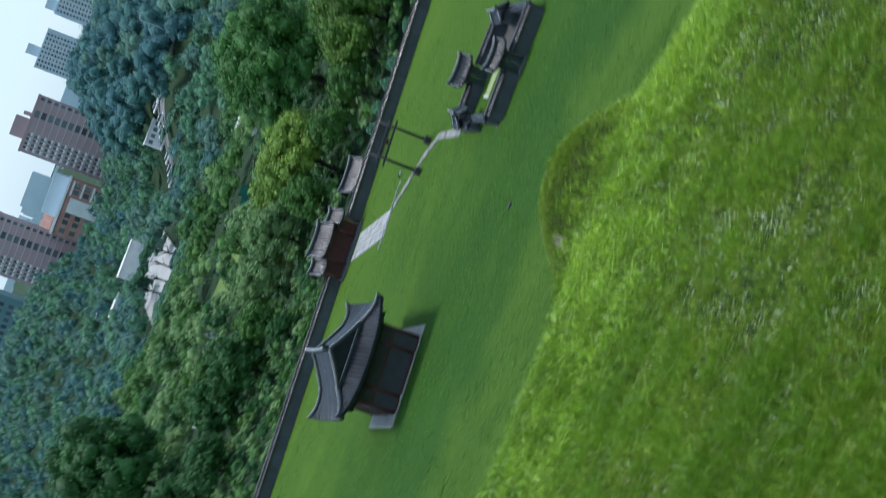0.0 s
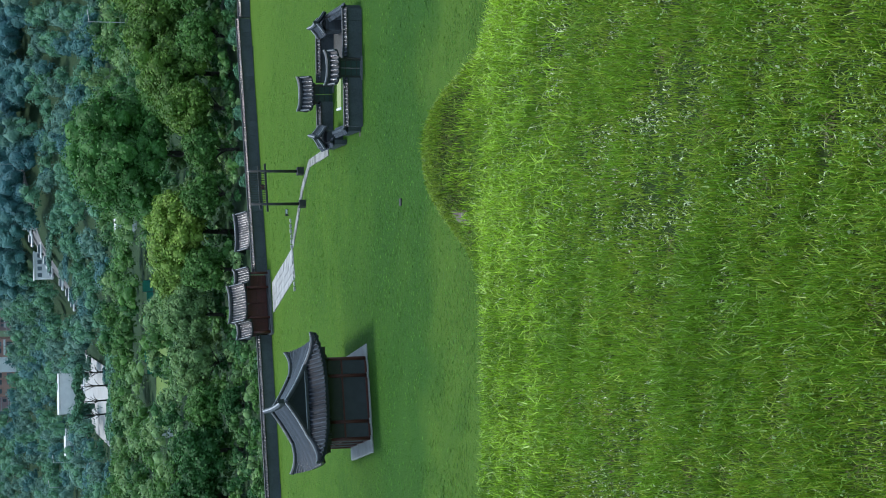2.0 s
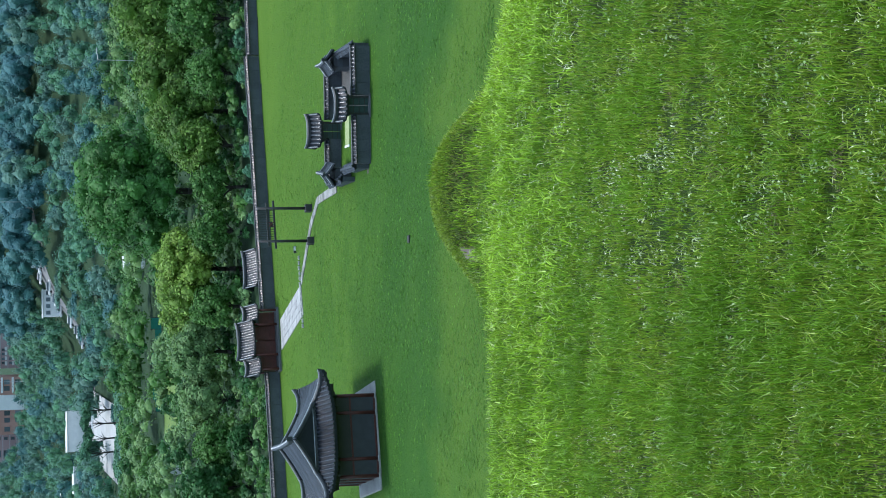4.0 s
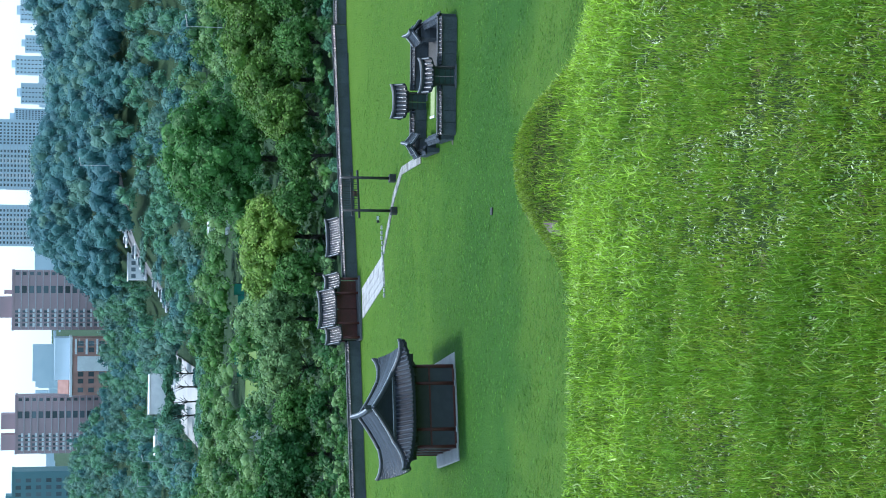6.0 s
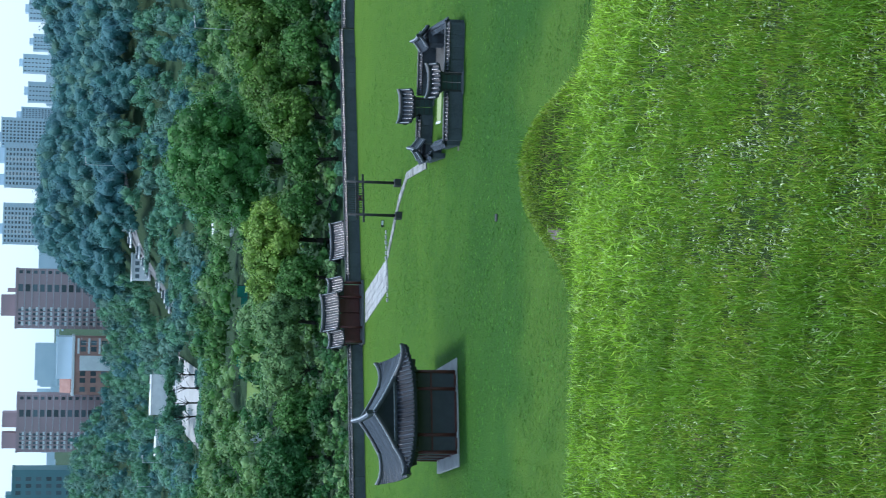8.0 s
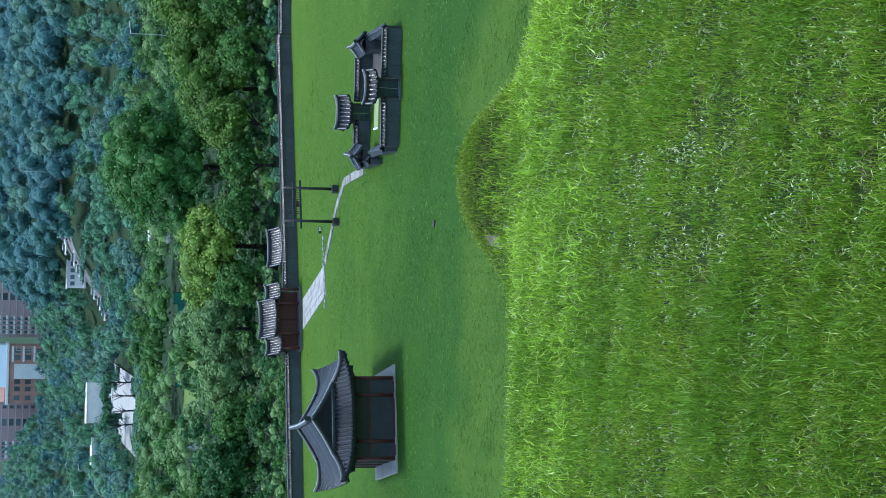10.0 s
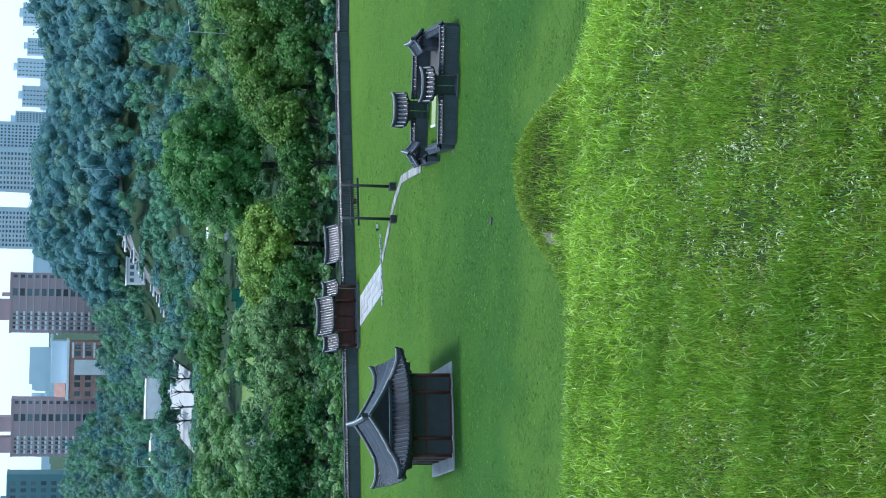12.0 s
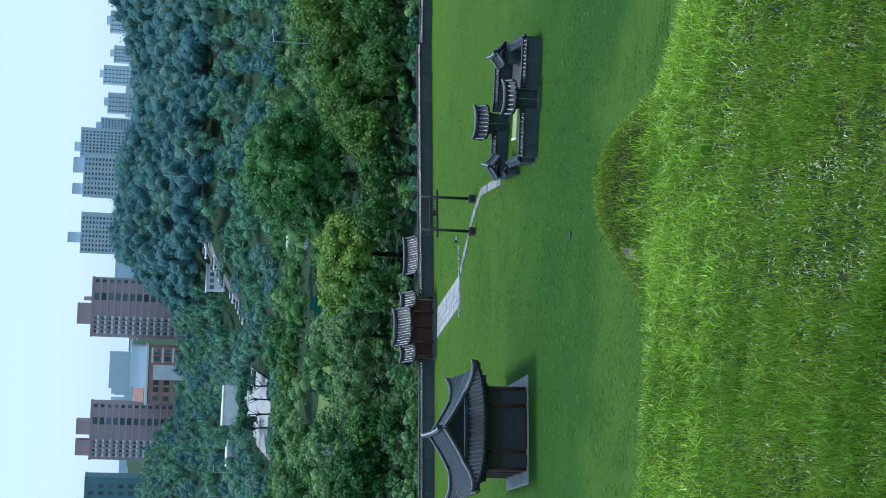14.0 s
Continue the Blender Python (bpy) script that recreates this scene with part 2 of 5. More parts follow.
def ground_height(x, y):
    x, y = np.asarray(x, float), np.asarray(y, float)
    crest = 12.9 + 0.9 * np.exp(-((x - 0.8) / 1.0) ** 2) + 0.2 * np.sin(x * 1.7) - 2.5 * smooth_step(0.8, 3.0, x)
    over = np.clip(y - crest, 0, 11.5)
    drop = 1.6 + 0.21 * np.clip(y, -40, 200) + 0.0235 * over**2 + 0.54 * np.clip(y - crest - 11.5, 0, None)
    drop = np.where(y < 0, 1.6 + 0.12 * y, drop)
    hill = 35.0 - drop
    # turf bump at the brow of the slope
    bump = 0.5 * np.exp(-np.abs((x - 0.9) / 0.95) ** 3.0) * np.exp(-((y - 16.2) / 0.9) ** 2)
    bump = bump + 0.012 * np.sin(x * 3.1 + y * 1.3) * np.sin(y * 2.3 - x) * smooth_step(60, 30, y)
    near = np.maximum(hill + bump, 0.0)
    lawn = 0.25 * np.sin(x * 0.11 + 1) * np.sin(y * 0.09) * smooth_step(100, 120, y) * smooth_step(185, 160, y)
    # wooded hill beyond the valley
    top = 27 - 5 * np.exp(-(((x - 52) / 16) ** 2)) + 4 * smooth_step(68, 92, x)
    far = top * smooth_step(330, 560, y) * smooth_step(-24, 8, x + 0.03 * (y - 450)) * smooth_step(1300, 700, y)
    far = np.maximum(far, (8 + 9 * smooth_step(-50, -95, x)) * smooth_step(420, 620, y))
    return near + lawn + far


def ground_sheet():
    xs = np.concatenate([-np.geomspace(3000, 8, 40), np.linspace(-7, 7, 57), np.geomspace(8, 3000, 40)])
    ys = np.concatenate([[-400, -100, -30], np.linspace(-5, 20, 101), np.linspace(20.5, 60, 40), np.linspace(62, 210, 75), np.geomspace(215, 4500, 50)])
    gx, gy = np.meshgrid(xs, ys)
    gz = ground_height(gx, gy)
    verts = np.stack([gx, gy, gz], -1).reshape(-1, 3)
    nx, ny = len(xs), len(ys)
    faces = [(j * nx + i, j * nx + i + 1, (j + 1) * nx + i + 1, (j + 1) * nx + i) for j in range(ny - 1) for i in range(nx - 1)]
    return tagged(new("ground", mesh_from("ground", verts, faces, lawn_mat, True)), "mown green lawn and grassy slope under hazy daylight", "ground", kind="structure")


field = ground_sheet()
field.data.materials.append(soil_mat)
field.data.materials.append(thatch_mat)
for face in field.data.polygons:
    if face.center.y > 192.8 + 0.27 * max(-50.0, min(40.0, face.center.x)):
        face.material_index = 1
    elif face.center.y < 20:
        face.material_index = 2



# ---- tiled roofs ----
def tile_row_mesh(points, r=0.085, side=Vector((1, 0, 0))):
    """A row of round tiles laid along the points; side: across the row."""
    verts, faces, n = [], [], 5
    for p in points:
        for k in range(n):
            a = math.pi * k / (n - 1)
            verts.append(Vector(p) + side * (math.cos(a) * r) + Vector((0, 0, math.sin(a) * r)))
    for i in range(len(points) - 1):
        for k in range(n - 1):
            faces.append((i * n + k, i * n + k + 1, (i + 1) * n + k + 1, (i + 1) * n + k))
    faces.append(tuple(range(n)))
    faces.append(tuple((len(points) - 1) * n + k for k in range(n)))
    return mesh_from("roof_tile", verts, faces, tile_mat)


def ridge_bar(name, points, wide, high, parent, mat=None, label=""):
    """A plastered ridge of tiles along the points, with a rounded cap."""
    bm = bmesh.new()
    rings = []
    pts = [Vector(p) for p in points]
    for i, p in enumerate(pts):
        d = (pts[min(i + 1, len(pts) - 1)] - pts[max(i - 1, 0)]).normalized()
        s = d.cross(Vector((0, 0, 1))).normalized() * wide / 2
        up = Vector((0, 0, high))
        rings.append([bm.verts.new(q) for q in (p - s * 1.1, p + s * 1.1, p + s + up * 0.7, p + s * 1.3 + up * 0.74, p + s * 0.6 + up, p - s * 0.6 + up, p - s * 1.3 + up * 0.74, p - s + up * 0.7)])
    for a, b in zip(rings, rings[1:]):
        for k in range(8):
            bm.faces.new((a[k], a[(k + 1) % 8], b[(k + 1) % 8], b[k]))
    bm.faces.new(rings[0])
    bm.faces.new(rings[-1][::-1])
    bar = part(name, bm, mat or ridge_mat, parent, label)
    if mat is None and parent.parent is not None and parent.parent.parent is None and name != "coping_ridge":
        lime_cap(pts, wide, high, parent)
    return bar


def lime_cap(pts, wide, high, parent):
    """A thin pale mortar cap along the top of a ridge."""
    bm = bmesh.new()
    rings = []
    for i, p in enumerate(pts):
        d = (pts[min(i + 1, len(pts) - 1)] - pts[max(i - 1, 0)]).normalized()
        s = d.cross(Vector((0, 0, 1))).normalized() * wide * 0.2
        z = Vector((0, 0, 1))
        rings.append([bm.verts.new(q) for q in (p - s + z * (high + 0.003), p + s + z * (high + 0.003), p + s * 0.6 + z * (high + 0.06), p - s * 0.6 + z * (high + 0.06))])
    for a, b in zip(rings, rings[1:]):
        for k in range(4):
            bm.faces.new((a[k], a[(k + 1) % 4], b[(k + 1) % 4], b[k]))
    bm.faces.new(rings[0])
    bm.faces.new(rings[-1][::-1])
    part("ridge_cap", bm, cap_mat, parent, "pale lime mortar cap")


def gable_roof(parent, u0, u1, half, z_eave, z_ridge, step=0.34, lift=0.18, name="roof", r=0.09, rows=True):
    """A gabled tile roof with its ridge along local x, from u0 to u1."""
    mid, hw = (u0 + u1) / 2, (u1 - u0) / 2

    def zz(u, v):
        e = 1 - abs(v) / half
        return z_eave + (z_ridge - z_eave) * (0.72 * e + 0.28 * e * e) + lift * (abs(u - mid) / hw) ** 3
    bm = bmesh.new()
    us, vs = np.linspace(u0, u1, 9), np.linspace(-half, half, 13)
    top = [[bm.verts.new((u, v, zz(u, v))) for v in vs] for u in us]
    low = [[bm.verts.new((u, v, zz(u, v) - 0.12)) for v in vs] for u in us]
    for i in range(8):
        for j in range(12):
            bm.faces.new((top[i][j], top[i + 1][j], top[i + 1][j + 1], top[i][j + 1]))
            bm.faces.new((low[i][j], low[i][j + 1], low[i + 1][j + 1], low[i + 1][j]))
    for i in range(8):
        for j in (0, 12):
            bm.faces.new((top[i][j], top[i + 1][j], low[i + 1][j], low[i][j]))
    for j in range(12):
        for i in (0, 8):
            bm.faces.new((top[i][j], top[i][j + 1], low[i][j + 1], low[i][j]))
    roof = part(name, bm, roof_mat, parent, "dark grey clay tile roof")
    if rows:
        n = max(2, round((u1 - u0 - 0.1) / step))
        for k in range(n + 1):
            u = u0 + 0.05 + (u1 - u0 - 0.1) * k / n
            for sgn in (-1, 1):
                pts = [(u, sgn * half * s * 1.02, zz(u, half * s) + 0.01) for s in (0.05, 0.3, 0.55, 0.8, 1.0)]
                new("roof_tile", tile_row_mesh(pts, r)).parent = roof
    ridge_bar("ridge", [(u, 0, zz(u, 0)) for u in np.linspace(u0 - 0.05, u1 + 0.05, 9)], 0.26, 0.32, roof)
    for u in (u0 + 0.04, u1 - 0.04):
        for sgn in (-1, 1):
            ridge_bar("verge", [(u, sgn * half * s, zz(u, half * s)) for s in (0.04, 0.35, 0.7, 1.0)], 0.16, 0.17, roof)
    return roof


# ---- the stele pavilion ----
def pavilion():
    t = thing("stele_pavilion", pose(-14.55, 146.0, 0, 0, 0, 12), "dark tiled hip-and-gable pavilion with red columns on a stone base", "pavilion")
    a, b, g = 5.55, 5.95, 3.4
    z_e, z_r = 4.3, 7.15

    def prof(e):
        e = max(0.0, min(1.0, e / a))
        return z_e + (z_r - z_e) * (0.62 * e + 0.38 * e * e)

    def lift(u, v):
        return 0.75 * (abs(u) / a) ** 3 * (abs(v) / b) ** 3 + 0.06 * (abs(u) / a) ** 2 + 0.06 * (abs(v) / b) ** 2

    def zs(u, v):
        e = a - abs(u)
        if abs(v) > g:
            e = min(e, b - abs(v))
        return prof(e) + lift(u, v)

    part("base", boxed((-4.75, -3.9, -0.3), (4.75, 4.3, 0.12), 0.05), stone_mat, t, "low pale granite plinth almost level with the lawn")
    # columns, beams, infill
    cu, cv = (-3.5, -2.0, 2.0, 3.5), (-3.8, -1.3, 1.3, 3.8)
    for i, u in enumerate(cu):
        for j, v in enumerate(cv):
            if i in (0, 3) or j in (0, 3):
                bm = rod(bmesh.new(), (u, v, 0.1), (u, v, 3.75), 0.17, 0.15, 12)
                part("column", bm, red_mat, t, "faded red timber column", True)
                part("column_base", boxed((u - 0.25, v - 0.25, 0.08), (u + 0.25, v + 0.25, 0.2), 0.03), stone_mat, t)
    for axis in range(2):
        for sgn in (-1, 1):
            grid = cu if axis == 0 else cv
            off = sgn * (3.8 if axis == 0 else 3.5)
            for lo, hi in zip(grid, grid[1:]):
                def span(z0, z1, thick, inset=0.14):
                    if axis == 0:
                        return boxed((lo + inset, off - thick, z0), (hi - inset, off + thick, z1), 0.01)
                    return boxed((off - thick, lo + inset, z0), (off + thick, hi - inset, z1), 0.01)
                part("infill_panel", span(0.32, 2.3, 0.05), panel_mat, t, "grey rendered infill panel")
                part("sill_rail", span(0.14, 0.32, 0.09), red_mat, t)
                part("middle_rail", span(2.3, 2.45, 0.09), red_mat, t)
                part("upper_panel", span(2.45, 3.3, 0.04), dark_mat, t, "dark slatted upper panel")
                part("head_beam", span(3.3, 3.62, 0.11), dark_mat, t)
            if axis == 0:
                part("bracket_beam", boxed((-3.9, off - 0.16, 3.66), (3.9, off + 0.16, 4.25), 0.02), dark_mat, t)
            else:
                part("bracket_beam", boxed((off - 0.16, -3.6, 3.66), (off + 0.16, 3.6, 4.25), 0.02), dark_mat, t)
    # bracket arms
    for u in np.linspace(-3.4, 3.4, 9):
        for sgn in (-1, 1):
            part("bracket", boxed((u - 0.09, sgn * 4.6 - 0.5, 3.75), (u + 0.09, sgn * 4.6 + 0.5, 4.1), 0.03), dark_mat, t)
    for v in np.linspace(-3.8, 3.8, 9):
        for sgn in (-1, 1):
            part("bracket", boxed((sgn * 4.1 - 0.5, v - 0.09, 3.75), (sgn * 4.1 + 0.5, v + 0.09, 4.1), 0.03), dark_mat, t)
    # roof sheet
    us = np.array(sorted(set(np.round(np.linspace(-a, a, 41), 4))))
    vs = np.array(sorted(set(np.round(np.concatenate([np.linspace(-b, -g - 0.001, 14), np.linspace(-g, g, 13), np.linspace(g + 0.001, b, 14)]), 4))))
    bm = bmesh.new()
    top = [[bm.verts.new((u, v, zs(u, v))) for v in vs] for u in us]
    low = [[bm.verts.new((u, v, min(zs(u, v), 5.2) - 0.22)) for v in vs] for u in us]
    nu, nv = len(us), len(vs)
    for i in range(nu - 1):
        for j in range(nv - 1):
            bm.faces.new((top[i][j], top[i + 1][j], top[i + 1][j + 1], top[i][j + 1]))
            bm.faces.new((low[i][j], low[i][j + 1], low[i + 1][j + 1], low[i + 1][j]))
    for i in range(nu - 1):
        for j in (0, nv - 1):
            bm.faces.new((top[i][j], top[i + 1][j], low[i + 1][j], low[i][j]))
    for j in range(nv - 1):
        for i in (0, nu - 1):
            bm.faces.new((top[i][j], top[i][j + 1], low[i][j + 1], low[i][j]))
    roof = part("roof", bm, roof_mat, t, "dark grey clay tile roof with upturned corners")
    # rows of round tiles
    for u in np.arange(-a + 0.12, a, 0.37):
        for sgn in (-1, 1):
            stop = max(g + 0.08, b - (a - abs(u)))
            if b - stop < 0.25:
                continue
            pts = [(u, sgn * w, zs(u, w) + 0.015) for w in np.linspace(stop, b + 0.04, 7)]
            new("roof_tile", tile_row_mesh(pts, 0.1)).parent = roof
    for v in np.arange(-b + 0.15, b, 0.37):
        for sgn in (-1, 1):
            start = 0.08 if abs(v) < g else a - (b - abs(v))
            if a - start < 0.25:
                continue
            pts = [(sgn * w, v, zs(w, v) + 0.015) for w in np.linspace(start, a + 0.04, 9)]
            new("roof_tile", tile_row_mesh(pts, 0.1, Vector((0, 1, 0)))).parent = roof
    # ridges
    ridge_bar("main_ridge", [(0, v, z_r + 0.35 * (abs(v) / g) ** 3) for v in np.linspace(-g - 0.25, g + 0.25, 13)], 0.34, 0.5, roof, None, "pale plastered roof ridge")
    e0 = b - g
    for su in (-1, 1):
        for sv in (-1, 1):
            pts = [(su * w, sv * (g + 0.12), prof(a - w) + lift(w, g)) for w in np.linspace(0.1, a - e0 + 0.1, 8)]
            ridge_bar("gable_ridge", pts, 0.26, 0.34, roof)
            pts = [(su * (a - e), sv * (b - e), prof(e) + lift(a - e, b - e)) for e in np.linspace(e0 + 0.1, 0.0, 9)]
            ridge_bar("hip_ridge", pts, 0.24, 0.32, roof)
    for sv in (-1, 1):
        bm = bmesh.new()
        w0 = a - e0 - 0.35
        tri = [bm.verts.new(p) for p in ((-w0, sv * (g - 0.25), prof(e0) - 0.05), (w0, sv * (g - 0.25), prof(e0) - 0.05), (0, sv * (g - 0.25), z_r - 0.55))]
        tri2 = [bm.verts.new((q.co.x, q.co.y - sv * 0.1, q.co.z)) for q in tri]
        bm.faces.new(tri), bm.faces.new(tri2[::-1])
        for k in range(3):
            bm.faces.new((tri[k], tri[(k + 1) % 3], tri2[(k + 1) % 3], tri2[k]))
        part("gable_panel", bm, panel_mat, roof, "grey plaster gable panel")
        ridge_bar("gable_sill", [(-w0 - 0.2, sv * (g + 0.05), prof(e0) + 0.02), (0, sv * (g + 0.05), prof(e0) + 0.02), (w0 + 0.2, sv * (g + 0.05), prof(e0) + 0.02)], 0.18, 0.2, roof)
        for su in (-1, 1):
            pts = [(su * w, sv * (g - 0.05), prof(a - w) - 0.72) for w in np.linspace(0.0, w0 + 0.1, 6)]
            ridge_bar("bargeboard", pts, 0.08, 0.68, roof, dark_mat, "dark timber bargeboard")
    # rafters
    bm = rod(bmesh.new(), (0, 0, 0), (0, 1.5, 0.42), 0.07, 0.07, 6)
    first = part("rafter", bm, dark_mat, t)
    first.matrix_local = pose(-3.2, -b + 0.08, z_e - 0.27)
    for u in np.arange(-4.6, 4.61, 0.4):
        for sgn, rz in ((-1, 0), (1, 180)):
            o = new("rafter", first.data)
            o.parent = t
            o.matrix_local = pose(u, sgn * (b - 0.08), z_e - 0.27 + lift(u, b), 0, 0, rz)
    for v in np.arange(-5.0, 5.01, 0.4):
        for sgn, rz in ((-1, -90), (1, 90)):
            o = new("rafter", first.data)
            o.parent = t
            o.matrix_local = pose(sgn * (a - 0.08), v, z_e - 0.27 + lift(a, v), 0, 0, rz)
    return t


pavilion()


# ---- boundary wall ----
def wall_run(name, x0, y0, x1, y1, h, panel=1.9, cap_rows=True, label="grey stone boundary wall with tiled coping", z=0.0):
    """A wall from one plan point to another, in panels, with a tiled coping."""
    length = math.hypot(x1 - x0, y1 - y0)
    t = thing(name, pose(x0, y0, z, 0, 0, math.degrees(math.atan2(y1 - y0, x1 - x0))), label, "wall", kind="structure")
    n = max(1, round(length / panel))
    w = length / n
    part("core", boxed((0, -0.17, -0.5), (length, 0.17, h - 0.3)), wall_mat, t)
    first = None
    for k in range(n):
        if first is None:
            first = part("panel", boxed((0.012, -0.21, -0.45), (w - 0.012, 0.21, h - 0.34), 0.012), wall_mat, t)
        else:
            o = new("panel", first.data)
            o.parent, o.location = t, (w * k, 0, 0)
    part("cornice", boxed((0, -0.27, h - 0.335), (length, 0.27, h - 0.26)), ridge_mat, t)
    # coping: two small slopes of tiles and a ridge
    bm = bmesh.new()
    sec = ((-0.42, h - 0.25), (0, h + 0.0), (0.42, h - 0.25), (0, h - 0.12))
    ra = [bm.verts.new((-0.02, q[0], q[1])) for q in sec]
    rb = [bm.verts.new((length + 0.02, q[0], q[1])) for q in sec]
    for k in range(4):
        bm.faces.new((ra[k], ra[(k + 1) % 4], rb[(k + 1) % 4], rb[k]))
    bm.faces.new(ra), bm.faces.new(rb[::-1])
    cope = part("coping", bm, roof_mat, t, "dark tile coping")
    ridge_bar("coping_ridge", [(-0.03, 0, h - 0.02), (length / 2, 0, h - 0.02), (length + 0.03, 0, h - 0.02)], 0.2, 0.16, cope)
    if cap_rows:
        me = tile_row_mesh([(0, s * 0.45, h - 0.255 + 0.26 * (1 - abs(s))) for s in (-1.0, -0.5, -0.02)] + [(0, s * 0.45, h - 0.255 + 0.26 * (1 - abs(s))) for s in (0.02, 0.5, 1.0)], 0.085)
        m = int(length / 0.32)
        for k in range(m):
            o = new("coping_tile", me)
            o.parent, o.location = cope, (0.16 + k * length / m, 0, 0)
    return t


wall_run("wall_west", -47.0, 179.5, -10.7, 188.9, 1.6)
wall_run("wall_east", -3.8, 190.9, 26.6, 200.2, 1.65)
wall_run("wall_return", 26.8, 200.2, 52.0, 204.5, 1.35)


# ---- three-bay gatehouse ----
def gatehouse():
    t = thing("gatehouse", pose(-7.2, 189.6, 0, 0, 0, 14), "three-bay gate with red doors and stepped tile roofs", "gate")
    part("plinth", boxed((-3.7, -1.45, -0.4), (3.7, 1.5, 0.25), 0.04), plinth_mat, t)
    for u in (-3.4, -1.75, 1.75, 3.4):
        for v in (-1.1, 1.1):
            part("post", rod(bmesh.new(), (u, v, 0.25), (u, v, 3.0 if abs(u) < 2 else 2.4), 0.15, 0.14, 10), red_mat, t, "", True)
    for lo, hi, top in ((-3.4, -1.75, 2.1), (-1.75, 0.0, 2.55), (0.0, 1.75, 2.55), (1.75, 3.4, 2.1)):
        door = part("door_leaf", boxed((lo + 0.16, -0.06, 0.3), (hi - 0.04, 0.06, top), 0.01), red_mat, t, "dark red plank door")
        for k in range(1, 4):
            zc = 0.3 + (top - 0.3) * k / 4
            part("batten", boxed((lo + 0.18, -0.1, zc - 0.05), (hi - 0.06, -0.065, zc + 0.05), 0.005), red_mat, door)
        part("lintel", boxed((lo, -0.13, top), (hi, 0.13, top + 0.25), 0.01), dark_mat, t)
    # backing added behind the doors to block the bright gaps
    part("back_panel", boxed((-3.4, 0.12, 0.26), (3.4, 0.2, 2.35), 0.01), red_mat, t, "dark red backing added to close the gaps between the doors")
    for v in (-1.1, 1.1):
        part("eave_beam", boxed((-1.9, v - 0.13, 2.8), (1.9, v + 0.13, 3.1), 0.01), dark_mat, t)
        for lo, hi in ((-3.5, -1.9), (1.9, 3.5)):
            part("eave_beam", boxed((lo, v - 0.13, 2.3), (hi, v + 0.13, 2.55), 0.01), dark_mat, t)
    gable_roof(t, -2.15, 2.15, 1.75, 2.95, 4.3, 0.3, 0.22)
    gable_roof(t, -4.05, -2.2, 1.6, 2.4, 3.55, 0.3, 0.18)
    gable_roof(t, 2.2, 4.05, 1.6, 2.4, 3.55, 0.3, 0.18)
    for u in (-2.05, 2.05, -3.9, 3.9):
        bm = bmesh.new()
        z0, z1, hw = (2.9, 3.9, 1.25) if abs(u) < 3 else (2.35, 3.2, 1.15)
        p = [bm.verts.new((u - 0.04, -hw, z0)), bm.verts.new((u - 0.04, hw, z0)), bm.verts.new((u - 0.04, 0, z1))]
        q = [bm.verts.new((u + 0.04, v.co.y, v.co.z)) for v in p]
        bm.faces.new(p), bm.faces.new(q[::-1])
        for k in range(3):
            bm.faces.new((p[k], p[(k + 1) % 3], q[(k + 1) % 3], q[k]))
        part("gable_wall", bm, panel_mat, t)
    return t


gatehouse()


def low_gate():
    t = thing("side_building", pose(1.0, 201.4, -1.0, 0, 0, 15), "small dark tiled outbuilding behind the boundary wall", "building")
    part("wall", boxed((-1.9, -1.0, -0.3), (1.9, 1.0, 1.5), 0.02), panel_mat, t)
    gable_roof(t, -2.3, 2.3, 1.5, 1.45, 2.6, 0.3, 0.16)


low_gate()


# ---- spiked shrine gate ----
def spiked_gate():
    # red gate drawn in near-black paint, its shade put into the colour
    t = thing("spiked_gate", pose(5.4, 168.9, 0, 0, 0, 16), "timber gate of two tall posts with a spiked top rail, red darkened by painted shade", "gate")
    for u in (-1.75, 1.75):
        part("footing", boxed((u - 0.36, -0.36, -0.3), (u + 0.36, 0.36, 0.78), 0.06), dark_mat, t, "dark square stone footing")
        part("post", rod(bmesh.new(), (u, 0, 0.78), (u, 0, 5.65), 0.16, 0.13, 12), dark_mat, t, "", True)
    for z, w, nm in ((4.02, 2.55, "lower_rail"), (4.72, 2.3, "upper_rail")):
        part(nm, boxed((-w, -0.09, z - 0.1), (w, 0.09, z + 0.1), 0.02), dark_mat, t)
    spike = None
    for k in range(13):
        u = -1.5 + 3.0 * k / 12
        if spike is None:
            bm = rod(bmesh.new(), (0, 0, 3.9), (0, 0, 5.55), 0.035, 0.035, 6)
            rod(bm, (0, 0, 5.55), (0, 0, 5.8), 0.05, 0.005, 6)
            spike = part("spike", bm, dark_mat, t)
            spike.location = (u, 0.0, 0)
        else:
            o = new("spike", spike.data)
            o.parent, o.location = t, (u, 0.0, 0)
    emblem = part("emblem", boxed((-0.3, -0.17, 4.22), (0.3, -0.1, 4.5), 0.05), dark_mat, t)
    part("emblem_bar", rod(bmesh.new(), (-0.24, -0.14, 4.12), (0.24, -0.14, 4.62), 0.05, 0.05, 6), red_mat, emblem)
    part("emblem_bar", rod(bmesh.new(), (0.24, -0.2, 4.12), (-0.24, -0.2, 4.62), 0.05, 0.05, 6), red_mat, emblem)


spiked_gate()


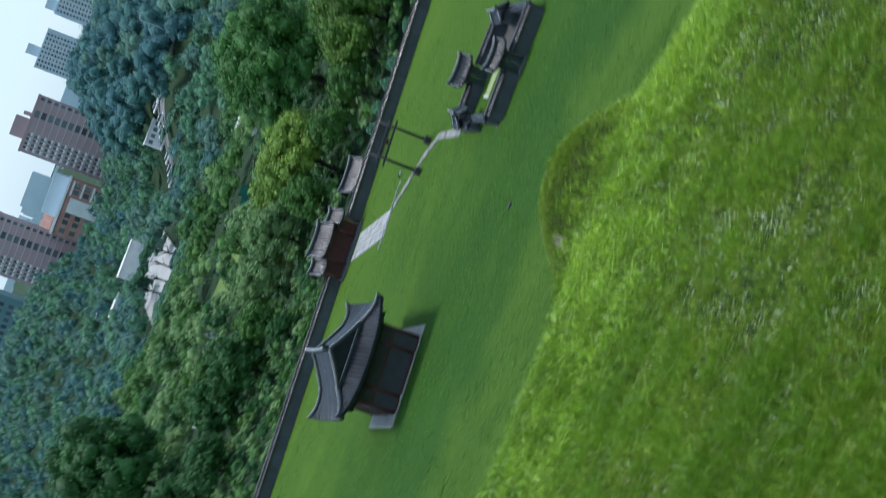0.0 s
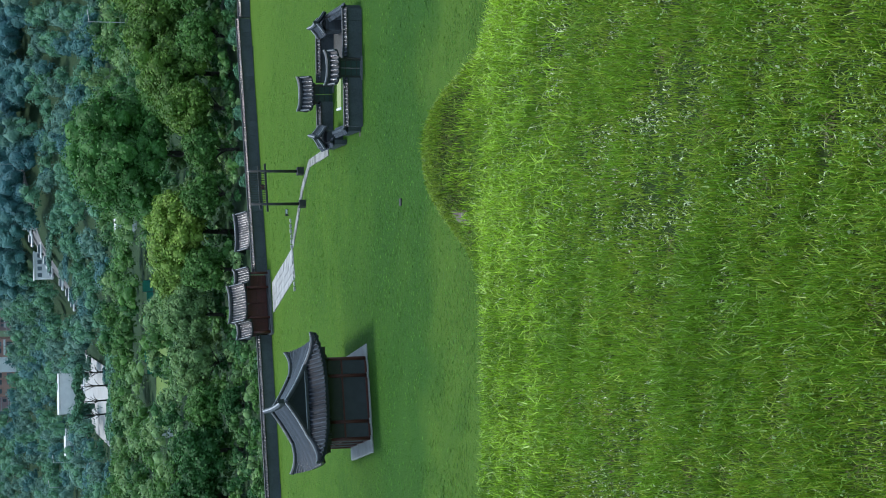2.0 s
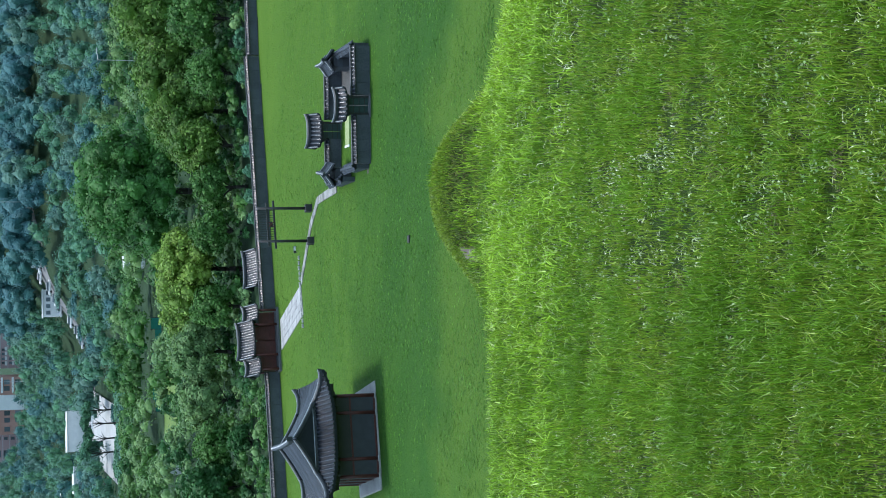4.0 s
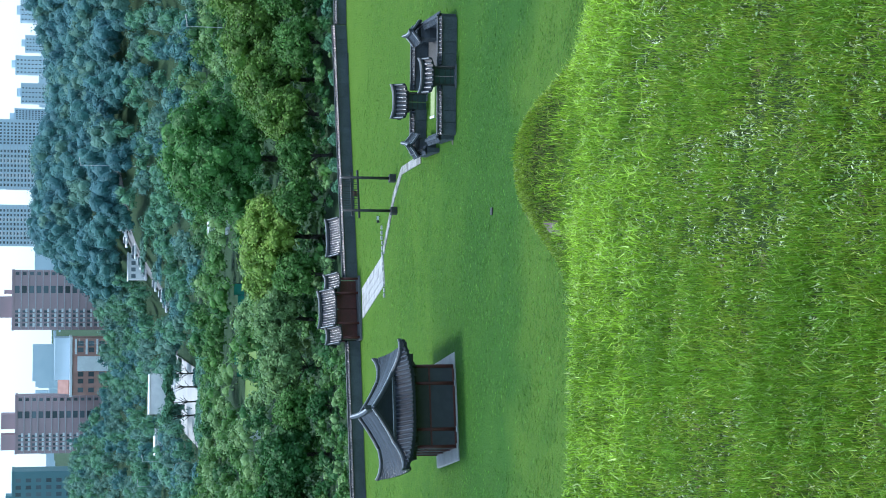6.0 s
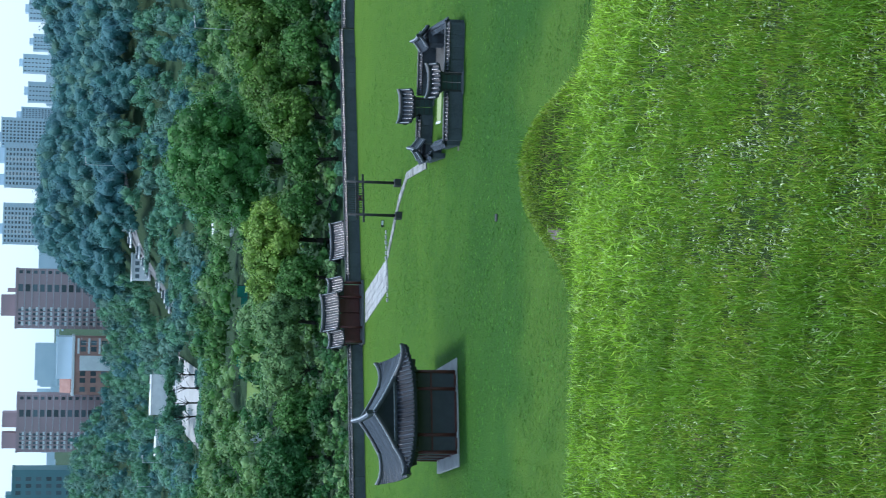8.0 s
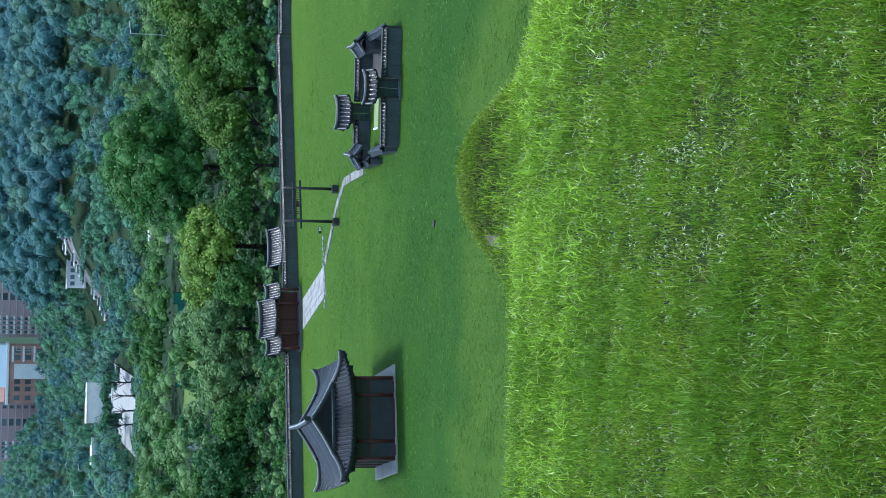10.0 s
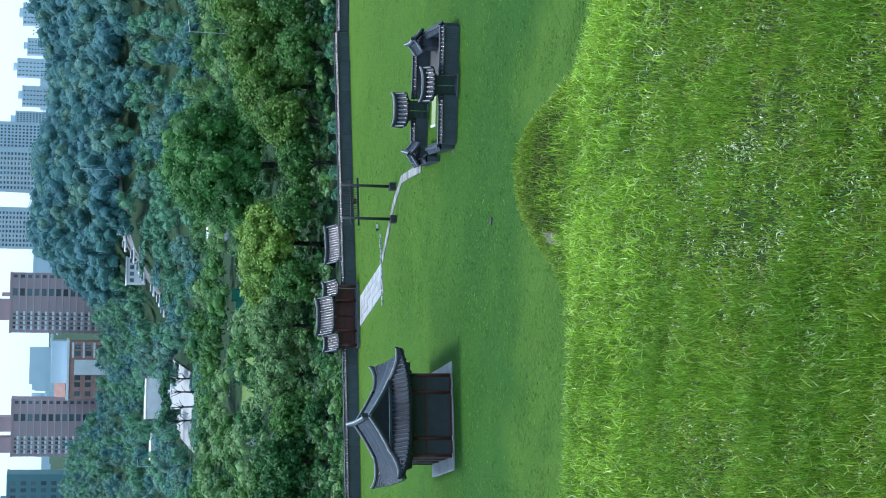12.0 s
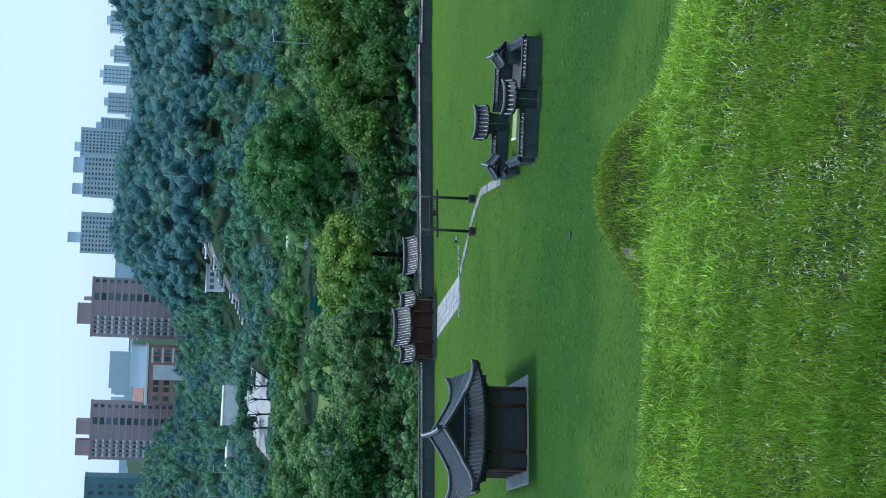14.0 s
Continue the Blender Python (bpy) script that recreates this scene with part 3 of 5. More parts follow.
# ---- walled enclosure with two gates ----
wall_run("wall_court_front_west", 9.9, 143.6, 14.2, 143.75, 1.62, 1.1)
wall_run("wall_court_front_east", 15.95, 143.8, 20.3, 143.9, 1.62, 1.1)
wall_run("wall_court_west", 9.75, 144.0, 9.65, 148.6, 1.55, 1.2)
wall_run("wall_court_west_rear", 8.9, 149.2, 8.7, 154.6, 1.6, 1.2)
wall_run("wall_court_east", 20.4, 144.1, 20.3, 154.6, 1.6, 1.2)
wall_run("wall_court_rear_west", 8.9, 154.9, 13.0, 154.9, 1.62, 1.1)
wall_run("wall_court_rear_east", 14.8, 154.9, 20.2, 154.9, 1.62, 1.1)


def court_gate(x, y, wide, h_door, z_ridge, label):
    t = thing("court_gate", pose(x, y, 0, 0, 0, 1), label, "gate", "gates of the walled court")
    part("threshold", boxed((-wide / 2 - 0.3, -0.45, -0.3), (wide / 2 + 0.3, 0.45, 0.14), 0.03), plinth_mat, t)
    for u in (-wide / 2, wide / 2):
        part("post", boxed((u - 0.1, -0.12, 0.14), (u + 0.1, 0.12, h_door + 0.45), 0.015), dark_mat, t)
    part("lintel", boxed((-wide / 2 - 0.2, -0.15, h_door + 0.2), (wide / 2 + 0.2, 0.15, h_door + 0.5), 0.015), dark_mat, t)
    for s in (-1, 1):
        lo, hi = sorted((s * 0.015, s * (wide / 2 - 0.11)))
        leaf = part("door_leaf", boxed((lo, -0.04, 0.18), (hi, 0.04, h_door + 0.2), 0.01), teal_mat, t, "dark green plank door")
        for zc in (0.5, 1.0, 1.5):
            part("batten", boxed((lo + 0.03, -0.075, zc - 0.04), (hi - 0.03, -0.043, zc + 0.04), 0.005), dark_mat, leaf)
    for v in (-0.55, 0.55):
        part("eave_beam", boxed((-wide / 2 - 0.45, v - 0.08, h_door + 0.5), (wide / 2 + 0.45, v + 0.08, h_door + 0.64), 0.01), dark_mat, t)
    gable_roof(t, -wide / 2 - 0.75, wide / 2 + 0.75, 0.85, h_door + 0.55, z_ridge, 0.4, 0.24, r=0.12)


court_gate(15.05, 143.8, 1.5, 1.7, 2.85, "small tiled gate with a green door in the court's front wall")
court_gate(13.7, 154.9, 1.65, 1.65, 3.05, "small tiled gate with a green door in the court's rear wall")


def corner_roof(x, y, rz):
    t = thing("corner_roof", pose(x, y, 0, 0, 0, rz), "small tiled corner roof on the court wall", "roof", "corner roofs of the court")
    part("pier", boxed((-1.0, -0.55, -0.3), (1.0, 0.55, 1.7), 0.03), panel_mat, t)
    part("plaster_band", boxed((-1.02, -0.57, 0.9), (1.02, 0.57, 1.4), 0.01), wall_mat, t)
    gable_roof(t, -1.35, 1.35, 1.0, 1.65, 2.4, 0.34, 0.22, r=0.11)


corner_roof(9.5, 151.6, 82)
corner_roof(19.7, 151.4, 95)


court = part("court_floor", boxed((9.1, 144.2, -0.3), (20.2, 154.6, 0.1)), gravel_mat)
tagged(court, "dark gravel floor inside the walled court", "floor", kind="structure")


def court_slab():
    t = thing("stone_landing", pose(13.7, 152.6, 0, 0, 0, 0), "grass-topped landing with a pale stone edge before the rear gate", "landing")
    part("paving", boxed((-1.45, -1.3, -0.2), (1.3, 0.3, 0.2), 0.02), moss_mat, t, "mossy pale paving")
    part("edging", boxed((-1.7, -1.35, -0.2), (-1.47, 0.35, 0.26), 0.03), white_mat, t)


court_slab()


# ---- path ----
def paved_path(name, outline, slabs, label, mat=None):
    """Slabs filling a quadrilateral: outline is four plan corners, slabs is (along, across)."""
    t = thing(name, pose(0, 0, 0), label, "path", kind="structure")
    p0, p1, p2, p3 = (Vector((*p, 0)) for p in outline)
    na, nc = slabs
    for i in range(na):
        for j in range(nc):
            def q(s, r):
                s, r = min(max(s, 0), 1), min(max(r, 0), 1)
                return (p0.lerp(p3, s)).lerp(p1.lerp(p2, s), r)
            s0, s1 = (i + 0.03) / na, (i + 0.97) / na
            r0, r1 = (j + 0.03) / nc, (j + 0.97) / nc
            h = 0.07 + random.uniform(0, 0.03)
            bm = bmesh.new()
            base = [q(s0, r0), q(s0, r1), q(s1, r1), q(s1, r0)]
            z0 = [float(ground_height(v.x, v.y)) for v in base]
            lo = [bm.verts.new(v + Vector((0, 0, z - 0.1))) for v, z in zip(base, z0)]
            hi = [bm.verts.new(v + Vector((0, 0, z + h))) for v, z in zip(base, z0)]
            bm.faces.new(hi)
            for k in range(4):
                bm.faces.new((lo[k], lo[(k + 1) % 4], hi[(k + 1) % 4], hi[k]))
            part("paving_slab", bm, mat or stone_mat, t)
    return t


paved_path("path_wide", ((-8.1, 186.9), (-4.7, 187.6), (-0.7, 175.6), (-3.9, 174.5)), (14, 4), "pale granite slab path leading to the gatehouse")
paved_path("path_narrow_1", ((-0.8, 175.2), (-0.1, 175.7), (5.7, 170.0), (5.0, 169.4)), (11, 1), "narrow worn stone path across the lawn", worn_mat)
paved_path("path_narrow_2", ((5.0, 169.4), (5.7, 170.0), (8.0, 166.0), (7.3, 165.6)), (6, 1), "narrow worn stone path across the lawn", worn_mat)
paved_path("path_narrow_3", ((7.3, 165.6), (8.1, 166.0), (8.9, 156.5), (8.0, 156.4)), (10, 1), "worn stone path ending at the court wall", worn_mat)
for k, s in enumerate(np.linspace(0, 1, 14)):
    x, y = 2.1 - 7.2 * s, 176.5 - 1.9 * s
    z = float(ground_height(x, y))
    kerb = part("edging_stone", boxed((-0.22, -0.1, -0.1), (0.22, 0.1, 0.16 + 0.03 * (k % 3)), 0.03), stone_mat)
    kerb.matrix_world = pose(x, y, z, 0, 0, 15 + 6 * (k % 4))
    tagged(kerb, "small pale granite edging stone set in grass", "stone", "edging stones by the path")

board = thing("low_sign", pose(3.0, 177.7, float(ground_height(3.0, 177.7)), 0, 0, 10), "low dark sign board with a pale face on the lawn", "sign")
part("board", boxed((-0.38, -0.04, 0.12), (0.38, 0.04, 0.4), 0.01), dark_mat, board)
part("face", boxed((-0.12, -0.056, 0.16), (0.34, -0.044, 0.36)), white_mat, board)
for u in (-0.3, 0.3):
    part("leg", boxed((u - 0.03, -0.03, -0.1), (u + 0.03, 0.03, 0.12)), dark_mat, board)
drain = part("drain_cover", boxed((-0.3, -0.25, -0.05), (0.3, 0.25, 0.12), 0.03), dark_mat)
drain.matrix_world = pose(3.0, 131.6, float(ground_height(3.0, 131.6)))
tagged(drain, "small dark drain cover sunk in the lawn", "drain")



# ---- plants ----
def poly_mesh(name, verts, sizes, mat):
    """A mesh from an array of vertices used once each, in faces of a fixed size (3 or 4)."""
    me = bpy.data.meshes.new(name)
    n = len(verts)
    me.vertices.add(n)
    me.vertices.foreach_set("co", np.ascontiguousarray(verts, np.float32).ravel())
    me.loops.add(n)
    me.loops.foreach_set("vertex_index", np.arange(n, dtype=np.int32))
    me.polygons.add(n // sizes)
    me.polygons.foreach_set("loop_start", np.arange(0, n, sizes, dtype=np.int32))
    me.polygons.foreach_set("loop_total", np.full(n // sizes, sizes, np.int32))
    me.materials.append(mat)
    me.update(calc_edges=True)
    me.validate()
    return me


rng = np.random.default_rng(7)


def unit(v):
    return v / (np.linalg.norm(v, axis=-1, keepdims=True) + 1e-9)


def leaf_quads(centres, normals, size):
    """Small pointed leaf clumps, one bent-looking diamond for each centre."""
    n = len(centres)
    t = unit(np.cross(normals, rng.normal(size=(n, 3))))
    b = np.cross(normals, t)
    s = (size * rng.uniform(0.55, 1.3, n))[:, None]
    asp = rng.uniform(0.45, 0.9, n)[:, None]
    dip = normals * s * rng.uniform(-0.3, 0.1, n)[:, None]
    q = np.stack([centres - t * s + dip, centres - b * s * asp, centres + t * s + dip, centres + b * s * asp], 1)
    return q.reshape(-1, 3)


def globe(levels):
    """A unit icosphere without its underside: vertices and triangles."""
    bm = bmesh.new()
    bmesh.ops.create_icosphere(bm, subdivisions=levels, radius=1.0)
    bmesh.ops.delete(bm, geom=[f for f in bm.faces if f.calc_center_median().z < -0.62], context="FACES")
    bmesh.ops.delete(bm, geom=[v for v in bm.verts if not v.link_faces], context="VERTS")
    bm.verts.index_update()
    v = np.array([tuple(q.co) for q in bm.verts])
    f = np.array([[q.index for q in face.verts] for face in bm.faces])
    bm.free()
    return v, f


GLOBES = {1: globe(1), 2: globe(2)}


def crown_mesh(name, centres, radii, lobes, per_lobe, size, mat, share=0.42, jitter=0.5, level=2):
    """Crowns of many boughs: each bough a ragged dense heart with leaf clumps standing off it."""
    n = len(centres)
    i = np.arange(lobes)
    up = 1 - 1.45 * (i + 0.5) / lobes
    ring = np.sqrt(np.clip(1 - up**2, 0, 1))
    ang = i[None] * 2.39996 + rng.uniform(0, 6.28, (n, 1)) + rng.normal(0, 0.25, (n, lobes))
    d = np.stack([np.cos(ang) * ring, np.sin(ang) * ring, up + rng.normal(0, 0.08, (n, lobes))], -1)
    lc = centres[:, None] + d * radii[:, None] * (1 - share) * rng.uniform(0.72, 1.1, (n, lobes, 1))
    lr = radii[:, None] * share * rng.uniform(0.7, 1.2, (n, lobes, 1))
    lc, lr = lc.reshape(-1, 3), lr.reshape(-1, 3)
    lc = np.concatenate([lc, centres])
    lr = np.concatenate([lr, radii * (1 - share) * 0.85])
    globe_v, globe_f = GLOBES[level]
    m, nv = len(lc), len(globe_v)
    wob = rng.uniform(0.55, 1.12, (m, nv, 1))
    hearts = (lc[:, None] + globe_v[None] * lr[:, None] * 0.86 * wob).reshape(-1, 3)
    tris = (np.arange(m)[:, None, None] * nv + globe_f[None]).reshape(-1, 3)
    k = unit(rng.normal(size=(n * lobes, per_lobe, 3)))
    k[..., 2] = np.where(rng.random(k.shape[:-1]) < 0.55, np.abs(k[..., 2]), k[..., 2])
    pts = lc[: n * lobes, None] + k * lr[: n * lobes, None] * rng.uniform(0.74, 1.2, (n * lobes, per_lobe, 1))
    nor = unit(k + np.array([0, 0, 0.3]) + rng.normal(size=k.shape) * jitter)
    quads = leaf_quads(pts.reshape(-1, 3), nor.reshape(-1, 3), size)
    verts = np.concatenate([hearts, quads])
    nq, nt = len(quads) // 4, len(tris)
    loops = np.concatenate([tris.ravel(), len(hearts) + np.arange(len(quads))]).astype(np.int32)
    me = bpy.data.meshes.new(name)
    me.vertices.add(len(verts))
    me.vertices.foreach_set("co", np.ascontiguousarray(verts, np.float32).ravel())
    me.loops.add(len(loops))
    me.loops.foreach_set("vertex_index", loops)
    me.polygons.add(nt + nq)
    me.polygons.foreach_set("loop_start", np.concatenate([np.arange(nt) * 3, nt * 3 + np.arange(nq) * 4]).astype(np.int32))
    me.polygons.foreach_set("loop_total", np.concatenate([np.full(nt, 3), np.full(nq, 4)]).astype(np.int32))
    me.materials.append(mat)
    me.update(calc_edges=True)
    me.shade_smooth()
    return me


def tree(x, y, height, spread, mat, label, lobes=46, per_lobe=110, size=0.25, base=0.3, depth=None, trunk=None, lobe_share=0.3):
    """A broad-leaved tree: tapered trunk with limbs and a crown of leaf clumps."""
    z = float(ground_height(x, y))
    t = thing("tree", pose(x, y, z), label, "tree")
    rt = trunk or 0.02 * height + 0.06
    bm = bmesh.new()
    bend = Vector((rng.uniform(-0.3, 0.3), rng.uniform(-0.3, 0.3), 0))
    p = [Vector((0, 0, -0.3)), Vector((0, 0, height * 0.2)) + bend * 0.5, Vector((0, 0, height * 0.45)) + bend, Vector((0, 0, height * 0.8)) + bend * 1.5]
    rr = [rt * 1.25, rt, rt * 0.7, rt * 0.2]
    for k in range(3):
        rod(bm, p[k], p[k + 1], rr[k], rr[k + 1], 9)
    part("trunk", bm, bark_mat, t, "", True)
    for k in range(7):
        a = k * 2.4 + rng.uniform(0, 1)
        h0 = height * rng.uniform(0.22, 0.5)
        end = Vector((math.cos(a) * spread * 0.36, math.sin(a) * spread * 0.36, h0 + height * rng.uniform(0.12, 0.35)))
        start = Vector((bend.x, bend.y, h0))
        bm = rod(bmesh.new(), start, start.lerp(end, 0.5) + Vector((0, 0, 0.15)), rt * 0.45, rt * 0.3, 6)
        rod(bm, start.lerp(end, 0.5) + Vector((0, 0, 0.15)), end, rt * 0.3, rt * 0.08, 6)
        part("limb", bm, bark_mat, t)
    zc = height * (1 + base) / 2
    rz = height * (1 - base) / 2
    c = np.array([[0, 0, zc]])
    r = np.array([[spread / 2, (depth or spread) / 2, rz]])
    new("crown", crown_mesh("crown", c, r, lobes, per_lobe, size, mat, lobe_share)).parent = t
    return t


def shrub(x, y, h, w, mat, label):
    z = float(ground_height(x, y))
    t = thing("shrub", pose(x, y, z), label, "shrub")
    bm = bmesh.new()
    for k in range(5):
        a = k * 1.3
        rod(bm, (0, 0, -0.1), (math.cos(a) * w * 0.25, math.sin(a) * w * 0.25, h * 0.6), 0.04, 0.015, 5)
    part("stems", bm, bark_mat, t)
    new("foliage", crown_mesh("foliage", np.array([[0, 0, h * 0.5]]), np.array([[w / 2, w / 2, h * 0.5]]), 14, 60, 0.15, mat, 0.38)).parent = t


shrub(-35.0, 168.0, 3.0, 6.0, leaf_deep, "dark spreading shrub standing on the lawn")
ROUND = "tall round-crowned dark green broadleaf tree"
FRESH = "leafy light green tree behind the boundary wall"
YELLOW = "dense yellow-green tree behind the boundary wall"
GREYED = "small pale-green leafy tree behind the boundary wall"
DEEP = "dark green bushy tree behind the boundary wall"
tree(12.3, 236, 19.8, 18.6, leaf_round, ROUND, 170, 175, 0.22, 0.06, lobe_share=0.2)
tree(-50.0, 240, 20.5, 17.0, leaf_deep, "tall spreading dark green tree towering over its neighbours", 120, 120, 0.24, 0.06, lobe_share=0.22)
tree(35.0, 224, 15.5, 12.0, leaf_light_dim, FRESH, 80, 148, 0.24, 0.06, lobe_share=0.24)
tree(45.0, 221, 15.0, 11.0, leaf_mid, FRESH, 70, 135, 0.25, 0.06, lobe_share=0.25)
tree(53.0, 224, 16.0, 11.0, leaf_light_dim, FRESH, 60, 121, 0.25, 0.06, lobe_share=0.25)
tree(27.5, 222, 13.4, 11.0, leaf_light_dim, FRESH, 80, 148, 0.24, 0.08, lobe_share=0.24)
tree(33.0, 212, 9.4, 8.5, leaf_mid, DEEP, 50, 135, 0.22, 0.13, lobe_share=0.27)
tree(41.0, 212, 9.0, 8.5, leaf_light_dim, FRESH, 50, 135, 0.22, 0.13, lobe_share=0.27)
tree(21.5, 216, 12.0, 10.0, leaf_light_dim, FRESH, 70, 148, 0.22, 0.1, lobe_share=0.25)
tree(25.5, 209, 7.5, 6.5, leaf_mid, DEEP, 44, 135, 0.2, 0.17, lobe_share=0.28)
tree(16.6, 211, 9.4, 8.0, leaf_light_dim, FRESH, 60, 148, 0.21, 0.13, lobe_share=0.26)
tree(11.5, 209, 7.6, 6.0, leaf_mid, FRESH, 46, 135, 0.2, 0.17, lobe_share=0.28)
tree(19.5, 226, 10.5, 8.0, leaf_mid, DEEP, 50, 135, 0.24, 0.08, lobe_share=0.26)
tree(1.2, 213, 11.6, 11.5, leaf_light, YELLOW, 100, 162, 0.21, 0.08, lobe_share=0.22)
tree(5.6, 208, 7.4, 5.5, leaf_mid, DEEP, 40, 135, 0.2, 0.17, lobe_share=0.28)
tree(-3.5, 208, 7.6, 6.0, leaf_mid, DEEP, 44, 135, 0.2, 0.1, lobe_share=0.28)
tree(-9.5, 215, 9.6, 8.5, leaf_grey, GREYED, 64, 148, 0.2, 0.1, lobe_share=0.24)
tree(-15.5, 214, 8.6, 7.5, leaf_grey, GREYED, 56, 135, 0.2, 0.17, lobe_share=0.25)
tree(-5.0, 224, 9.4, 7.0, leaf_light, GREYED, 50, 135, 0.22, 0.1, lobe_share=0.26)
tree(-20.5, 208, 7.4, 6.0, leaf_mid, DEEP, 46, 135, 0.2, 0.17, lobe_share=0.28)
tree(-26.0, 209, 9.0, 8.5, leaf_deep, DEEP, 60, 135, 0.22, 0.08, lobe_share=0.25)
tree(-32.5, 212, 8.6, 8.0, leaf_deep, DEEP, 56, 135, 0.22, 0.06, lobe_share=0.25)
tree(-19.5, 203, 4.0, 4.0, leaf_deep, DEEP, 26, 121, 0.18, 0.13, lobe_share=0.32)
tree(-39.0, 207, 7.4, 8.0, leaf_deep, DEEP, 50, 135, 0.22, 0.1, lobe_share=0.27)
tree(-46.0, 214, 8.6, 8.5, leaf_deep, DEEP, 50, 135, 0.22, 0.1, lobe_share=0.27)
for x, y, h, w in ((20.5, 201.5, 1.9, 2.2), (15.5, 200.5, 2.1, 2.4), (12.8, 199.6, 2.0, 1.8), (9.8, 199.5, 2.2, 2.0), (7.2, 198.8, 1.9, 1.8), (24.8, 203.5, 2.2, 2.6), (29.5, 205.5, 2.4, 3.0), (-13.5, 193.6, 2.0, 2.4), (-17.5, 192.0, 2.2, 2.6), (-22.0, 191.5, 2.0, 2.4), (-28.0, 190.5, 2.1, 2.8)):
    shrub(x, y, h, w, leaf_vale if x > 0 else leaf_mid, "blue-green flowering shrub against the boundary wall" if x > 0 else "low green shrub against the boundary wall")


def wood(name, mat, points, heights, widths, lobes, per_lobe, size, label, share=0.5, level=1):
    """A stretch of woodland: many crowns as one mass of leaf clumps."""
    z = ground_height(points[:, 0], points[:, 1])
    c = np.stack([points[:, 0], points[:, 1], z + heights * 0.55], 1)
    r = np.stack([widths / 2, widths / 2, heights * 0.48], 1)
    return tagged(new(name, crown_mesh(name, c, r, lobes, per_lobe, size, mat, share, 0.32, level)), label, "woodland", kind="stuff")


def scatter(x0, x1, y0, y1, step, keep):
    gx, gy = np.meshgrid(np.arange(x0, x1, step), np.arange(y0, y1, step))
    p = np.stack([gx.ravel(), gy.ravel()], 1)
    p = p + rng.uniform(-0.45, 0.45, p.shape) * step
    return p[keep(p[:, 0], p[:, 1])]


ROAD_X = (-80, -64, -41, -26, -13, 8, 24, 40)
ROAD_Y = (430, 440, 452, 456, 453, 450, 466, 495)


def road_y(x):
    """The valley road's middle line."""
    return np.interp(x, ROAD_X, ROAD_Y)


def open_ground(x, y):
    """Where the valley stays open: road, yard and meadow."""
    road = (np.abs(y - road_y(x)) < 6) & (x > -80) & (x < 14)
    yard = (x > -0.1 * y) & (x < -0.076 * y) & (y > 396) & (y < 478) | (x < -28) & (x > -66) & (y > 610)
    meadow = (x < 2) & (x > -28) & (y > 276) & (y < 300)
    return road | yard | meadow


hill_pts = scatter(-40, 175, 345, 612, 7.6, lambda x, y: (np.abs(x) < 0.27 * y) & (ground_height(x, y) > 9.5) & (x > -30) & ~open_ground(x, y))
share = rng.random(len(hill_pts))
for lo, hi, mat in ((0, 0.5, leaf_hazed_hill), (0.5, 0.84, leaf_hazed_blue), (0.84, 1, leaf_hazed_crest)):
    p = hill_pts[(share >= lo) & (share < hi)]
    wood("hill_woods", mat, p, rng.uniform(9, 15, len(p)), rng.uniform(8.5, 13.5, len(p)), 7, 84, 0.29, "dense far hillside woodland with haze blue put into its leaf colour", 0.4, 2)
valley = scatter(-180, 95, 246, 695, 7.2, lambda x, y: (np.abs(x) < 0.27 * y) & ((ground_height(x, y) <= 9.5) | (x < -30)) & ~open_ground(x, y))
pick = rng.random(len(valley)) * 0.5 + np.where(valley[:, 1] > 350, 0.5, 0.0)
for lo, hi, mat, label in ((0, 0.2, leaf_mid, "fresh green trees of the near valley"), (0.2, 0.36, leaf_grey, "pale green trees of the near valley"), (0.36, 0.5, leaf_deep, "deep green trees of the near valley"), (0.5, 0.76, leaf_vale, "mixed green trees filling the valley"), (0.76, 0.87, leaf_hazed_hill, "dark valley trees with haze blue put into the leaf colour"), (0.87, 1, leaf_hazed_crest, "pale valley trees with haze put into the leaf colour")):
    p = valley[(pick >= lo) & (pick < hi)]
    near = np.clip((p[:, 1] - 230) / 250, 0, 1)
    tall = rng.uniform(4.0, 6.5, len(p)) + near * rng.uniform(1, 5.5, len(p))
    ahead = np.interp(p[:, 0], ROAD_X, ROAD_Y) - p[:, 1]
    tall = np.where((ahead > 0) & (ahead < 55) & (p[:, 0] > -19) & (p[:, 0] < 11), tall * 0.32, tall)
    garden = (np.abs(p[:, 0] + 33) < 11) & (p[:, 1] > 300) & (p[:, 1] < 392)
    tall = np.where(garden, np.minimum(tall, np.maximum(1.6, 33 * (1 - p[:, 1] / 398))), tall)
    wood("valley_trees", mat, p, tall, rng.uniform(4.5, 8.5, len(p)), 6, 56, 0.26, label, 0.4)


under = scatter(-60, 70, 184, 247, 2.6, lambda x, y: (y > 194.4 + 0.27 * x) & ((y > 203) | (x < -10)) & (np.abs(x) < 0.27 * y) & (np.abs(x - 2.2) + np.abs(y - 201) > 5))
for mask, mat in ((np.arange(len(under)) % 3 == 0, leaf_mid), (np.arange(len(under)) % 3 == 1, leaf_deep), (np.arange(len(under)) % 3 == 2, leaf_grey)):
    p = under[mask]
    wood("undergrowth", mat, p, rng.uniform(1.2, 3.2, len(p)), rng.uniform(1.8, 3.4, len(p)), 3, 22, 0.2, "tangled green undergrowth beneath the trees")


